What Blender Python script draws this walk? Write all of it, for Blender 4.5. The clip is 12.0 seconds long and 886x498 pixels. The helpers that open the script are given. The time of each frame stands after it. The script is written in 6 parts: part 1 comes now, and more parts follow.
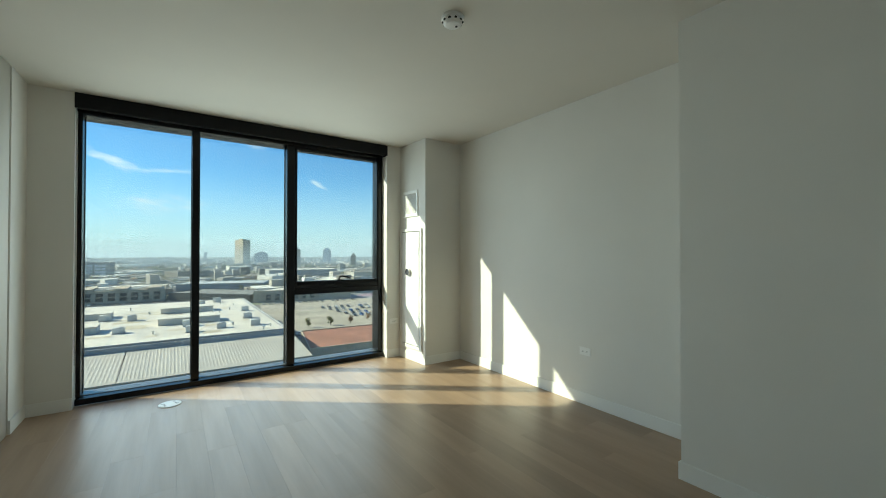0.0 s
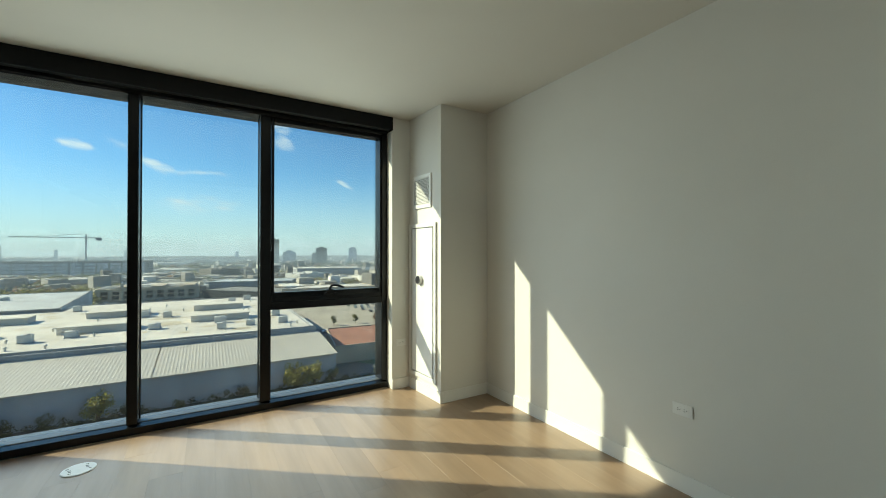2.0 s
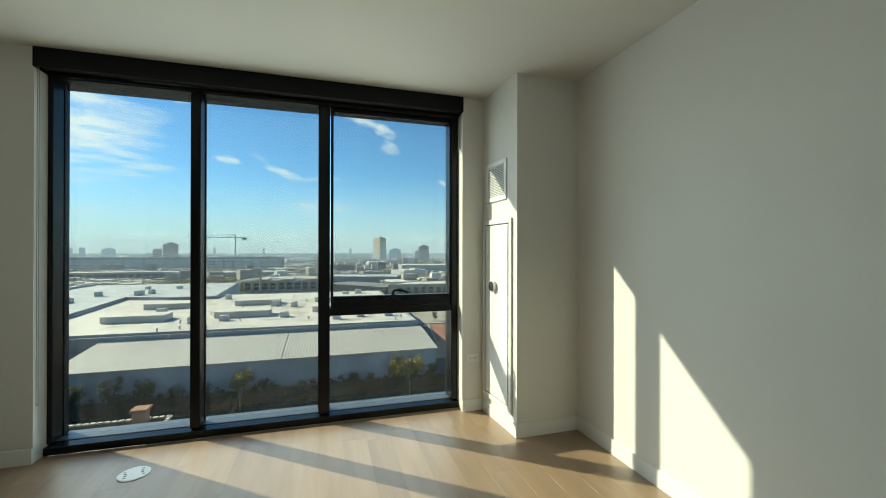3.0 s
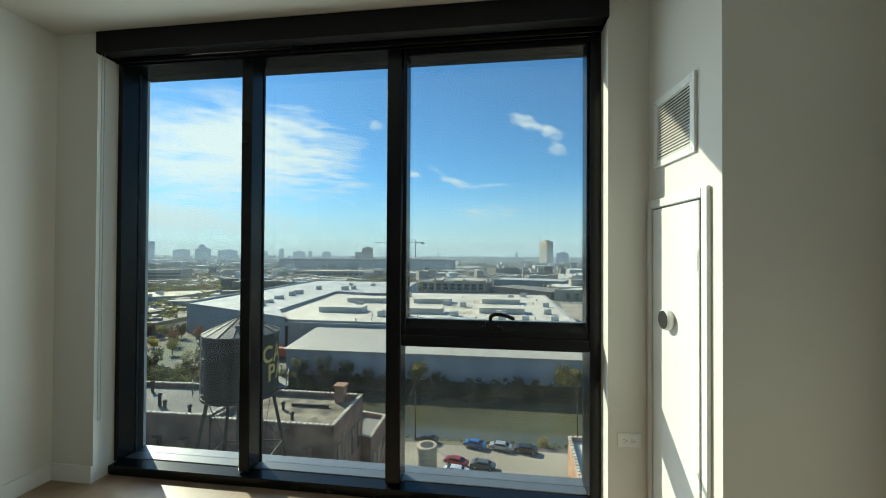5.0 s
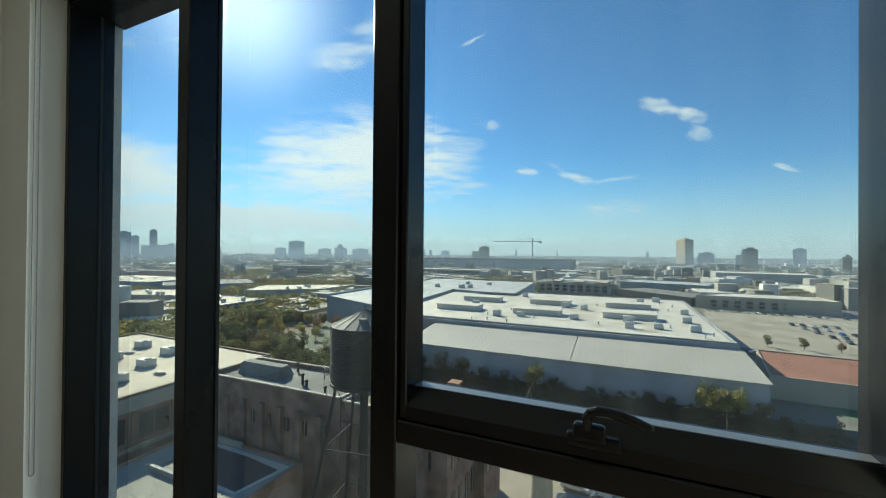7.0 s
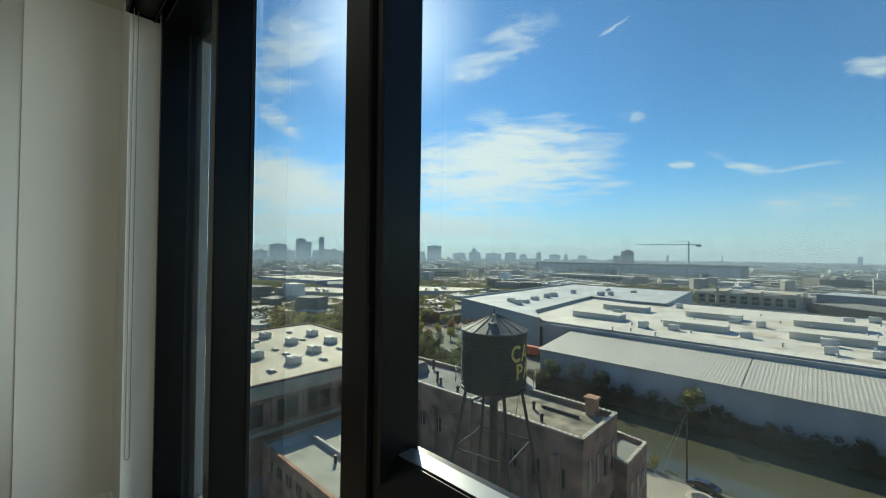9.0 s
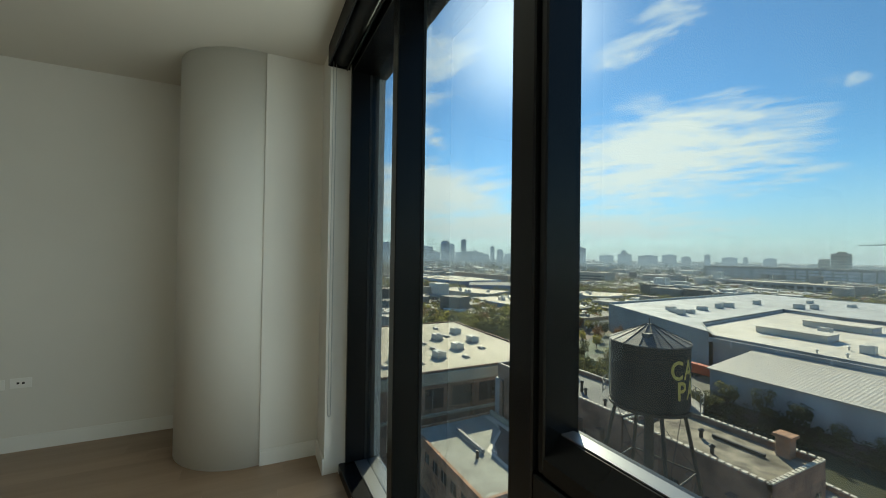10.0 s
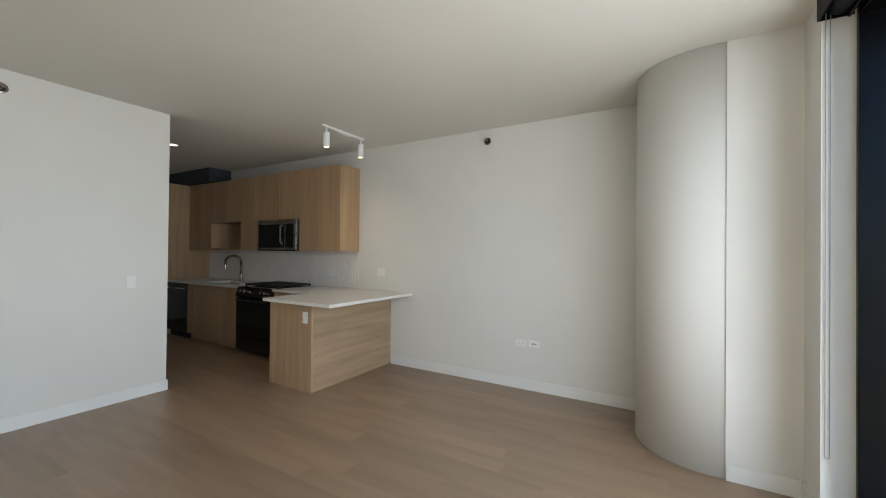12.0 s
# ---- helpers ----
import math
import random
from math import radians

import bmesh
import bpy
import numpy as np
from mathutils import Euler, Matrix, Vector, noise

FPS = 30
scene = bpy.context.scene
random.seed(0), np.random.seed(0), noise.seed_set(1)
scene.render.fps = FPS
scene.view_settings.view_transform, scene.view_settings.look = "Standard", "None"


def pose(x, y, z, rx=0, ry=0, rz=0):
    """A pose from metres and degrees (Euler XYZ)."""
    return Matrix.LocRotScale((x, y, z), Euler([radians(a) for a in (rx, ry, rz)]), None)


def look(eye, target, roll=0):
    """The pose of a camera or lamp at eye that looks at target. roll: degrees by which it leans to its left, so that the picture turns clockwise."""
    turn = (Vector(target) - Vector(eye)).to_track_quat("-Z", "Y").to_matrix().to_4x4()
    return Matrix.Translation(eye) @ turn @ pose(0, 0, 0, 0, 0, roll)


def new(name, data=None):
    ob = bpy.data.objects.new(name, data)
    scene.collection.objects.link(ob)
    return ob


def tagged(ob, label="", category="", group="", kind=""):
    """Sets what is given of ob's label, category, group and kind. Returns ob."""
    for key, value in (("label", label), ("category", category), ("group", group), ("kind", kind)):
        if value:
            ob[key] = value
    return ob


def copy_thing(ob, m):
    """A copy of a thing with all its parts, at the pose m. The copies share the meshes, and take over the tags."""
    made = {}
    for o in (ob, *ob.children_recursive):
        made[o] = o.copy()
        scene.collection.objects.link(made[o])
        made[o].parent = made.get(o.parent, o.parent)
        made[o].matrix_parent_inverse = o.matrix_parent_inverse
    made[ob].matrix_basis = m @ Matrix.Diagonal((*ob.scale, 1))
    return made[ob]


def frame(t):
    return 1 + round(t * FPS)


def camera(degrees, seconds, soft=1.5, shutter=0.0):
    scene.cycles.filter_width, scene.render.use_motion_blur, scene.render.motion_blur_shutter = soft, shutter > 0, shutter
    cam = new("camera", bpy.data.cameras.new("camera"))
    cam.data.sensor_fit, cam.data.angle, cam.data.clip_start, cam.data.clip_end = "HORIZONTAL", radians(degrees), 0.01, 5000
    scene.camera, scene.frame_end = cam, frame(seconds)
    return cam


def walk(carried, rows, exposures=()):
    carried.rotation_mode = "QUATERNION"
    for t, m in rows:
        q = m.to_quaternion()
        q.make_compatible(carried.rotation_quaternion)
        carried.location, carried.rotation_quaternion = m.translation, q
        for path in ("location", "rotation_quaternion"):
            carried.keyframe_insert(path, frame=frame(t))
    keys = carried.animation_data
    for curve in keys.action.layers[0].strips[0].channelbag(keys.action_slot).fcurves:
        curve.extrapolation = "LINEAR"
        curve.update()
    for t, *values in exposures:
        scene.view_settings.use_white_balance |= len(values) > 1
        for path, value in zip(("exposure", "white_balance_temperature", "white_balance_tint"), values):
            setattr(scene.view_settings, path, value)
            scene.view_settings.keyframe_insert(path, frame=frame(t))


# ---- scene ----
cam = camera(97.1, 12.0, soft=1.0)

PATH = [
    (0, (0.462, 0.211, 1.367), (1.593, 1.86, 1.39), -0.0),
    (0.5, (0.606, 0.444, 1.383), (1.781, 2.062, 1.403), 0.1),
    (1, (0.745, 0.696, 1.381), (1.935, 2.304, 1.404), 0.0),
    (1.5, (0.963, 0.921, 1.39), (2.105, 2.563, 1.414), -0.0),
    (2, (1.149, 1.165, 1.405), (2.177, 2.881, 1.421), -0.0),
    (2.5, (1.392, 1.364, 1.397), (2.208, 3.19, 1.42), -0.1),
    (3, (1.614, 1.595, 1.433), (2.181, 3.513, 1.438), 0.1),
    (3.5, (1.772, 1.855, 1.427), (2.082, 3.831, 1.442), 0.2),
    (3.7, (1.838, 1.956, 1.415), (2.059, 3.944, 1.437), 0.1),
    (5.5, (2.22, 3.088, 1.428), (1.799, 5.043, 1.448), 0.3),
    (6, (2.219, 3.411, 1.425), (1.647, 5.328, 1.448), 0.2),
    (6.5, (2.235, 3.738, 1.435), (1.532, 5.61, 1.452), 0.4),
    (8.5, (2.188, 4.539, 1.432), (0.963, 6.119, 1.456), 0.4),
    (9, (2.273, 4.559, 1.434), (0.891, 6.005, 1.462), 0.6),
    (9.5, (2.331, 4.508, 1.436), (0.757, 5.741, 1.466), 0.6),
    (10, (2.345, 4.437, 1.433), (0.548, 5.314, 1.462), 0.8),
    (10.5, (2.375, 4.401, 1.432), (0.405, 4.746, 1.452), 0.8),
    (11, (2.405, 4.377, 1.442), (0.415, 4.174, 1.453), 0.7),
    (11.5, (2.448, 4.319, 1.415), (0.562, 3.655, 1.434), 0.6),
    (12, (2.496, 4.221, 1.422), (0.774, 3.203, 1.438), 0.6),
]

EXPOSURES = [(0, 1.85, 6000, -11), (2.0, 1.7, 6350, -10), (3.5, 1.6, 6150, -11), (5.5, 1.52, 6000, -9), (8.5, 1.42, 6050, -8), (9.5, 1.38, 6100, -8), (10.5, 1.66, 6650, -9), (11.0, 2.2, 6250, -6), (11.5, 2.7, 6120, -3), (12.0, 2.75, 6080, 6)]
walk(cam, [(t, look(eye, target, roll)) for t, eye, target, roll in PATH], EXPOSURES)

# ---- world and sun ----
SUN_EL = radians(30.4)
TRAVEL = Vector((0.795 * math.cos(SUN_EL), -0.606 * math.cos(SUN_EL), -math.sin(SUN_EL)))
world = bpy.data.worlds.new("sky")
scene.world = world
world.use_nodes = True
wn, wl = world.node_tree.nodes, world.node_tree.links
wn.clear()


def wnode(kind, **sets):
    n = wn.new(kind)
    for key, value in sets.items():
        n.inputs[key].default_value = value
    return n


sky = wn.new("ShaderNodeTexSky")
sky.sky_type, sky.sun_disc = "NISHITA", False
sky.sun_elevation, sky.sun_rotation = SUN_EL, math.atan2(-0.795, 0.606)
sky.air_density, sky.dust_density, sky.ozone_density, sky.altitude = 1.0, 0.05, 4.0, 100
coord = wn.new("ShaderNodeTexCoord")
split = wn.new("ShaderNodeSeparateXYZ")
wl.new(coord.outputs["Generated"], split.inputs[0])
# thin cirrus on a flat layer overhead: the view direction divided by its height
up = wn.new("ShaderNodeMath"); up.operation = "MAXIMUM"; up.inputs[1].default_value = 0.03
wl.new(split.outputs["Z"], up.inputs[0])
lift = wn.new("ShaderNodeMath"); lift.operation = "ADD"; lift.inputs[1].default_value = 0.12
wl.new(up.outputs[0], lift.inputs[0])
flat = wn.new("ShaderNodeVectorMath"); flat.operation = "DIVIDE"
both = wn.new("ShaderNodeCombineXYZ")
for k in range(3):
    wl.new(lift.outputs[0], both.inputs[k])
wl.new(coord.outputs["Generated"], flat.inputs[0]); wl.new(both.outputs[0], flat.inputs[1])
turn = wn.new("ShaderNodeMapping")
turn.vector_type = "TEXTURE"
turn.inputs["Rotation"].default_value = (0, 0, radians(30))
turn.inputs["Scale"].default_value = (1.5, 0.9, 1.0)
wl.new(flat.outputs[0], turn.inputs[0])
wisp = wnode("ShaderNodeTexNoise", Scale=4.2, Detail=12.0, Roughness=0.68, Distortion=0.25)
wl.new(turn.outputs[0], wisp.inputs[0])
# where the clouds hang: azimuth and height in degrees, their half sizes, tilt and thickness
PLACES = ((-36, 12.5, 16, 6.8, 8, 1.25), (-30, 9.5, 12, 3.0, 0, 0.8), (-36, 27, 8, 3.5, 25, 0.62), (-66, 25, 9, 5.0, 30, 0.62), (-66, 9.0, 13, 5.0, -4, 1.35),
          (-67, 17.5, 5, 1.4, -25, 0.75), (-54, 4.0, 30, 2.6, 0, 1.3), (-6.4, 10.8, 3.8, 0.75, -23, 0.85), (-0.7, 9.8, 3.6, 0.5, 6, 0.66), (-12.3, 11.2, 1.7, 0.8, -22, 0.68),
          (-1.0, 5.9, 5.0, 1.3, 3, 0.58), (4.6, 18.2, 3.4, 0.9, -16, 0.8), (7.6, 16.9, 2.2, 1.2, -45, 0.75), (8.6, 15.5, 1.5, 1.7, 10, 0.8), (-17.2, 17.8, 1.5, 1.0, 20, 0.45), (-20.5, 28.4, 2.6, 0.28, 22, 0.7), (17, 9.5, 1.6, 0.35, -30, 0.55))
flatdir = wn.new("ShaderNodeMath"); flatdir.operation = "ARCTAN2"
wl.new(split.outputs["X"], flatdir.inputs[0]); wl.new(split.outputs["Y"], flatdir.inputs[1])
rise_ = wn.new("ShaderNodeMath"); rise_.operation = "ARCSINE"
wl.new(split.outputs["Z"], rise_.inputs[0])
bearing = wn.new("ShaderNodeCombineXYZ")
wl.new(flatdir.outputs[0], bearing.inputs[0]); wl.new(rise_.outputs[0], bearing.inputs[1])
ragged = wnode("ShaderNodeTexNoise", Scale=16.0, Detail=6.0, Roughness=0.6)
wl.new(bearing.outputs[0], ragged.inputs[0])
shift = wn.new("ShaderNodeVectorMath"); shift.operation = "MULTIPLY_ADD"
shift.inputs[1].default_value = (0.06, 0.03, 0.0)
shift.inputs[2].default_value = (-0.03, -0.015, 0.0)
wl.new(ragged.outputs["Color"], shift.inputs[0])
moved = wn.new("ShaderNodeVectorMath"); moved.operation = "ADD"
wl.new(bearing.outputs[0], moved.inputs[0]); wl.new(shift.outputs[0], moved.inputs[1])
cover = None
for az_, el_, wide_, high_, tilt_, thick_ in PLACES:
    near_ = wn.new("ShaderNodeMapping"); near_.vector_type = "TEXTURE"
    near_.inputs["Location"].default_value = (radians(az_), radians(el_), 0)
    near_.inputs["Rotation"].default_value = (0, 0, radians(tilt_))
    near_.inputs["Scale"].default_value = (radians(wide_), radians(high_), 1)
    wl.new(moved.outputs[0], near_.inputs[0])
    far_ = wn.new("ShaderNodeVectorMath"); far_.operation = "LENGTH"
    wl.new(near_.outputs[0], far_.inputs[0])
    fade_ = wn.new("ShaderNodeMapRange"); fade_.interpolation_type = "SMOOTHSTEP"
    for k, v in zip(("From Min", "From Max", "To Min", "To Max"), (0.15, 1.45, thick_, 0.0)):
        fade_.inputs[k].default_value = v
    wl.new(far_.outputs["Value"], fade_.inputs["Value"])
    if cover is None:
        cover = fade_.outputs[0]
    else:
        most = wn.new("ShaderNodeMath"); most.operation = "MAXIMUM"
        wl.new(cover, most.inputs[0]); wl.new(fade_.outputs[0], most.inputs[1])
        cover = most.outputs[0]
add2 = wn.new("ShaderNodeMath"); add2.operation = "MULTIPLY_ADD"; add2.inputs[1].default_value = 3.2
wl.new(wisp.outputs["Fac"], add2.inputs[0]); wl.new(cover, add2.inputs[2])
ramp = wn.new("ShaderNodeMapRange")
for k, v in zip(("From Min", "From Max", "To Min", "To Max"), (1.86, 2.75, 0.0, 0.92)):
    ramp.inputs[k].default_value = v
wl.new(add2.outputs[0], ramp.inputs["Value"])
within = wn.new("ShaderNodeMapRange")
for k, v in zip(("From Min", "From Max", "To Min", "To Max"), (0.04, 0.40, 0.0, 1.0)):
    within.inputs[k].default_value = v
wl.new(cover, within.inputs["Value"])
dense = wn.new("ShaderNodeMath"); dense.operation = "MULTIPLY"
wl.new(ramp.outputs[0], dense.inputs[0]); wl.new(within.outputs[0], dense.inputs[1])
# the sky's brightening round the sun
sunward = wn.new("ShaderNodeVectorMath"); sunward.operation = "DOT_PRODUCT"
sunward.inputs[1].default_value = -TRAVEL
wl.new(coord.outputs["Generated"], sunward.inputs[0])
ring = wn.new("ShaderNodeMapRange")
for k, v in zip(("From Min", "From Max", "To Min", "To Max"), (0.965, 1.0, 0.0, 1.0)):
    ring.inputs[k].default_value = v
wl.new(sunward.outputs["Value"], ring.inputs["Value"])
glare = wn.new("ShaderNodeMath"); glare.operation = "POWER"; glare.inputs[1].default_value = 3.0
wl.new(ring.outputs[0], glare.inputs[0])
deep = wn.new("ShaderNodeMixRGB"); deep.blend_type = "MULTIPLY"; deep.inputs[0].default_value = 1.0
deep.inputs[2].default_value = (0.78, 1.0, 1.18, 1)
wl.new(sky.outputs[0], deep.inputs[1])
cloudy = wn.new("ShaderNodeMixRGB")
cloudy.inputs[2].default_value = (7.7, 8.0, 8.3, 1)
wl.new(dense.outputs[0], cloudy.inputs[0]); wl.new(deep.outputs[0], cloudy.inputs[1])
# pale haze low over the city
haze = wn.new("ShaderNodeMapRange"); haze.interpolation_type = "SMOOTHSTEP"
for k, v in zip(("From Min", "From Max", "To Min", "To Max"), (-0.02, 0.20, 0.80, 0.0)):
    haze.inputs[k].default_value = v
wl.new(split.outputs["Z"], haze.inputs["Value"])
hazy = wn.new("ShaderNodeMixRGB")
hazy.inputs[2].default_value = (4.9, 5.95, 7.0, 1)
wl.new(haze.outputs[0], hazy.inputs[0]); wl.new(cloudy.outputs[0], hazy.inputs[1])
back = wnode("ShaderNodeBackground", Strength=0.08)
aureole = wn.new("ShaderNodeVectorMath"); aureole.operation = "SCALE"
aureole.inputs[0].default_value = (8.0, 7.8, 7.5)
wl.new(glare.outputs[0], aureole.inputs["Scale"])
lobe = wn.new("ShaderNodeMapRange"); lobe.interpolation_type = "SMOOTHSTEP"
for k, v in zip(("From Min", "From Max", "To Min", "To Max"), (0.76, 1.0, 1.0, 1.15)):
    lobe.inputs[k].default_value = v
wl.new(sunward.outputs["Value"], lobe.inputs["Value"])
whiter = wn.new("ShaderNodeVectorMath"); whiter.operation = "SCALE"
wl.new(hazy.outputs[0], whiter.inputs[0]); wl.new(lobe.outputs[0], whiter.inputs["Scale"])
bright = wn.new("ShaderNodeVectorMath"); bright.operation = "ADD"
wl.new(whiter.outputs[0], bright.inputs[0]); wl.new(aureole.outputs[0], bright.inputs[1])
wl.new(bright.outputs[0], back.inputs["Color"])
out = wn.new("ShaderNodeOutputWorld")
wl.new(back.outputs[0], out.inputs["Surface"])

lamp = bpy.data.lights.new("sun", "SUN")
lamp.energy, lamp.angle, lamp.color = 4.9, radians(0.55), (1.0, 0.90, 0.735)
sun = new("sun", lamp)
sun.matrix_world = look((-80, 60, 60), Vector((-80, 60, 60)) + TRAVEL)

# added fill lamp, standing in for sky light through the window's opening
fill = bpy.data.lights.new("window_skylight", "AREA")
fill.shape, fill.size, fill.size_y, fill.energy, fill.color = "RECTANGLE", 2.9, 2.5, 9.6, (0.96, 0.985, 1.0)
fill.spread = radians(160)
new("window_skylight", fill).matrix_world = look((1.25, 4.954, 1.34), (1.25, 0.0, 1.34))


# ---- materials ----
def mat(name, color, rough=0.6, metal=0.0, vary=0.06, scale=6.0, grain=0.0, grain_scale=120.0, bump=0.0, spec=0.5,
        stretch=(1, 1, 1), per_object=0.0, per_island=0.0, color2=None, coat=0.0, rough_vary=0.06):
    m = bpy.data.materials.new(name)
    m.use_nodes = True
    n, l = m.node_tree.nodes, m.node_tree.links
    b = n["Principled BSDF"]
    b.inputs["Roughness"].default_value, b.inputs["Metallic"].default_value = rough, metal
    b.inputs["Specular IOR Level"].default_value = spec
    b.inputs["Coat Weight"].default_value = coat
    tc = n.new("ShaderNodeTexCoord")
    mp = n.new("ShaderNodeMapping"); mp.inputs["Scale"].default_value = stretch
    l.new(tc.outputs["Object"], mp.inputs[0])
    big = n.new("ShaderNodeTexNoise"); big.inputs["Scale"].default_value = scale; big.inputs["Detail"].default_value = 4
    fine = n.new("ShaderNodeTexNoise"); fine.inputs["Scale"].default_value = grain_scale; fine.inputs["Detail"].default_value = 3
    l.new(mp.outputs[0], big.inputs[0]); l.new(mp.outputs[0], fine.inputs[0])
    mix = n.new("ShaderNodeMixRGB")
    c2 = color2 or tuple(max(0.0, c * (1 - 2.2 * vary)) for c in color)
    mix.inputs[1].default_value, mix.inputs[2].default_value = (*color, 1), (*c2, 1)
    sharp = n.new("ShaderNodeMapRange"); sharp.inputs["From Min"].default_value = 0.35; sharp.inputs["From Max"].default_value = 0.68
    l.new(big.outputs["Fac"], sharp.inputs["Value"]); l.new(sharp.outputs[0], mix.inputs[0])
    last = mix.outputs[0]

    def scaled(source, amount, last):
        r = n.new("ShaderNodeMapRange")
        r.inputs["To Min"].default_value, r.inputs["To Max"].default_value = 1 - amount, 1 + amount
        l.new(source, r.inputs["Value"])
        v = n.new("ShaderNodeVectorMath"); v.operation = "SCALE"
        l.new(last, v.inputs[0]); l.new(r.outputs[0], v.inputs["Scale"])
        return v.outputs[0]
    if grain:
        last = scaled(fine.outputs["Fac"], grain, last)
    if per_object:
        last = scaled(n.new("ShaderNodeObjectInfo").outputs["Random"], per_object, last)
    if per_island:
        last = scaled(n.new("ShaderNodeNewGeometry").outputs["Random Per Island"], per_island, last)
    l.new(last, b.inputs["Base Color"])
    rr = n.new("ShaderNodeMapRange")
    rr.inputs["To Min"].default_value, rr.inputs["To Max"].default_value = max(0.02, rough - rough_vary), min(1.0, rough + rough_vary)
    l.new(big.outputs["Fac"], rr.inputs["Value"]); l.new(rr.outputs[0], b.inputs["Roughness"])
    if bump:
        bp = n.new("ShaderNodeBump"); bp.inputs["Strength"].default_value = bump; bp.inputs["Distance"].default_value = 0.01
        l.new(fine.outputs["Fac"], bp.inputs["Height"]); l.new(bp.outputs[0], b.inputs["Normal"])
    return m


def glow(name, color, strength):
    m = bpy.data.materials.new(name)
    m.use_nodes = True
    b = m.node_tree.nodes["Principled BSDF"]
    b.inputs["Base Color"].default_value = (*color, 1)
    b.inputs["Emission Color"].default_value, b.inputs["Emission Strength"].default_value = (*color, 1), strength
    return m


def pane_glass(name, tint):
    m = bpy.data.materials.new(name)
    m.use_nodes = True
    n, l = m.node_tree.nodes, m.node_tree.links
    n.remove(n["Principled BSDF"])
    clear = n.new("ShaderNodeBsdfTransparent"); clear.inputs[0].default_value = (*tint, 1)
    gloss = n.new("ShaderNodeBsdfGlossy"); gloss.inputs["Roughness"].default_value = 0.02
    gloss.inputs["Color"].default_value = (0.8, 0.9, 0.95, 1)
    lay_w = n.new("ShaderNodeLayerWeight"); lay_w.inputs[0].default_value = 0.5
    pw = n.new("ShaderNodeMath"); pw.operation = "POWER"; pw.inputs[1].default_value = 4.0
    fres = n.new("ShaderNodeMath"); fres.operation = "MULTIPLY_ADD"; fres.inputs[1].default_value = 0.75; fres.inputs[2].default_value = 0.03
    l.new(lay_w.outputs["Facing"], pw.inputs[0]); l.new(pw.outputs[0], fres.inputs[0])
    mix = n.new("ShaderNodeMixShader")
    l.new(fres.outputs[0], mix.inputs[0]); l.new(clear.outputs[0], mix.inputs[1]); l.new(gloss.outputs[0], mix.inputs[2])
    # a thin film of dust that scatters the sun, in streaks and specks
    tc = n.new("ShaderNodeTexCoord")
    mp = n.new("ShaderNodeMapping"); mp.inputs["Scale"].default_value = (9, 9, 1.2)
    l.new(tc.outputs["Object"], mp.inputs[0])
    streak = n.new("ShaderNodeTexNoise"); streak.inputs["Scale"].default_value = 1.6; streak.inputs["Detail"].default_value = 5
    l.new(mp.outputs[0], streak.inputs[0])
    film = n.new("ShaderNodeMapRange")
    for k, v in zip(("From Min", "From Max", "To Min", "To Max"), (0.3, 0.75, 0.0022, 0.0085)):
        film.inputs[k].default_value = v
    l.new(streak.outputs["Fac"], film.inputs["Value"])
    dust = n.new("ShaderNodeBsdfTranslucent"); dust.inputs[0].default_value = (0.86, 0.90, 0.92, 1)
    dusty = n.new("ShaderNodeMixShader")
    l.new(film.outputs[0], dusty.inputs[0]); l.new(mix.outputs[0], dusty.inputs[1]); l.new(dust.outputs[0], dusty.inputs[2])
    l.new(dusty.outputs[0], n["Material Output"].inputs["Surface"])
    return m


PAINT = mat("wall_paint", (0.75, 0.738, 0.70), 0.62, vary=0.02, scale=1.3, grain=0.025, grain_scale=240, bump=0.05, spec=0.3)
# Ceiling white warmed: the sunlit floor's bounce light is put into this paint.
CEIL = mat("bounce_warmed_ceiling_paint", (0.70, 0.672, 0.61), 0.8, vary=0.02, scale=1.0, grain=0.02, grain_scale=200, bump=0.05, spec=0.2)
TRIM = mat("trim_paint", (0.81, 0.81, 0.79), 0.42, vary=0.02, scale=3, grain=0.015, spec=0.4)
OAK = mat("oak_floor", (0.315, 0.218, 0.142), 0.37, vary=0.08, scale=2.4, grain=0.05, grain_scale=30, bump=0.03, stretch=(5, 0.35, 1), per_object=0.11, spec=0.8)
SUBFLOOR = mat("subfloor", (0.10, 0.065, 0.04), 0.8)
BLACK = mat("black_anodised_aluminium", (0.008, 0.009, 0.011), 0.26, metal=0.0, vary=0.04, scale=5, spec=0.28, rough_vary=0.012)
DARKSEAL = mat("dark_gasket", (0.02, 0.022, 0.025), 0.6)
# Lighter than the black frame: the sky's reflection put into the base colour.
ALU = mat("sky_reflection_aluminium", (0.24, 0.25, 0.265), 0.32, metal=0.5, vary=0.05, scale=5)
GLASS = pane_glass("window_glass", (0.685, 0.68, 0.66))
WHITE = mat("white_plastic", (0.85, 0.85, 0.83), 0.35, vary=0.02, scale=20)
SLOT = mat("dark_slot", (0.02, 0.02, 0.02), 0.6)
CHROME = mat("brushed_nickel", (0.36, 0.31, 0.27), 0.26, metal=1.0, vary=0.03, scale=20)
STEEL = mat("stainless_steel", (0.50, 0.49, 0.48), 0.28, metal=1.0, vary=0.04, scale=8, grain=0.05, grain_scale=90, stretch=(1, 1, 12))
BLACKGLASS = mat("black_glass", (0.010, 0.010, 0.011), 0.07, vary=0.05, scale=9, spec=0.6)
IRON = mat("cast_iron", (0.018, 0.018, 0.018), 0.6, vary=0.1, scale=30, bump=0.1)
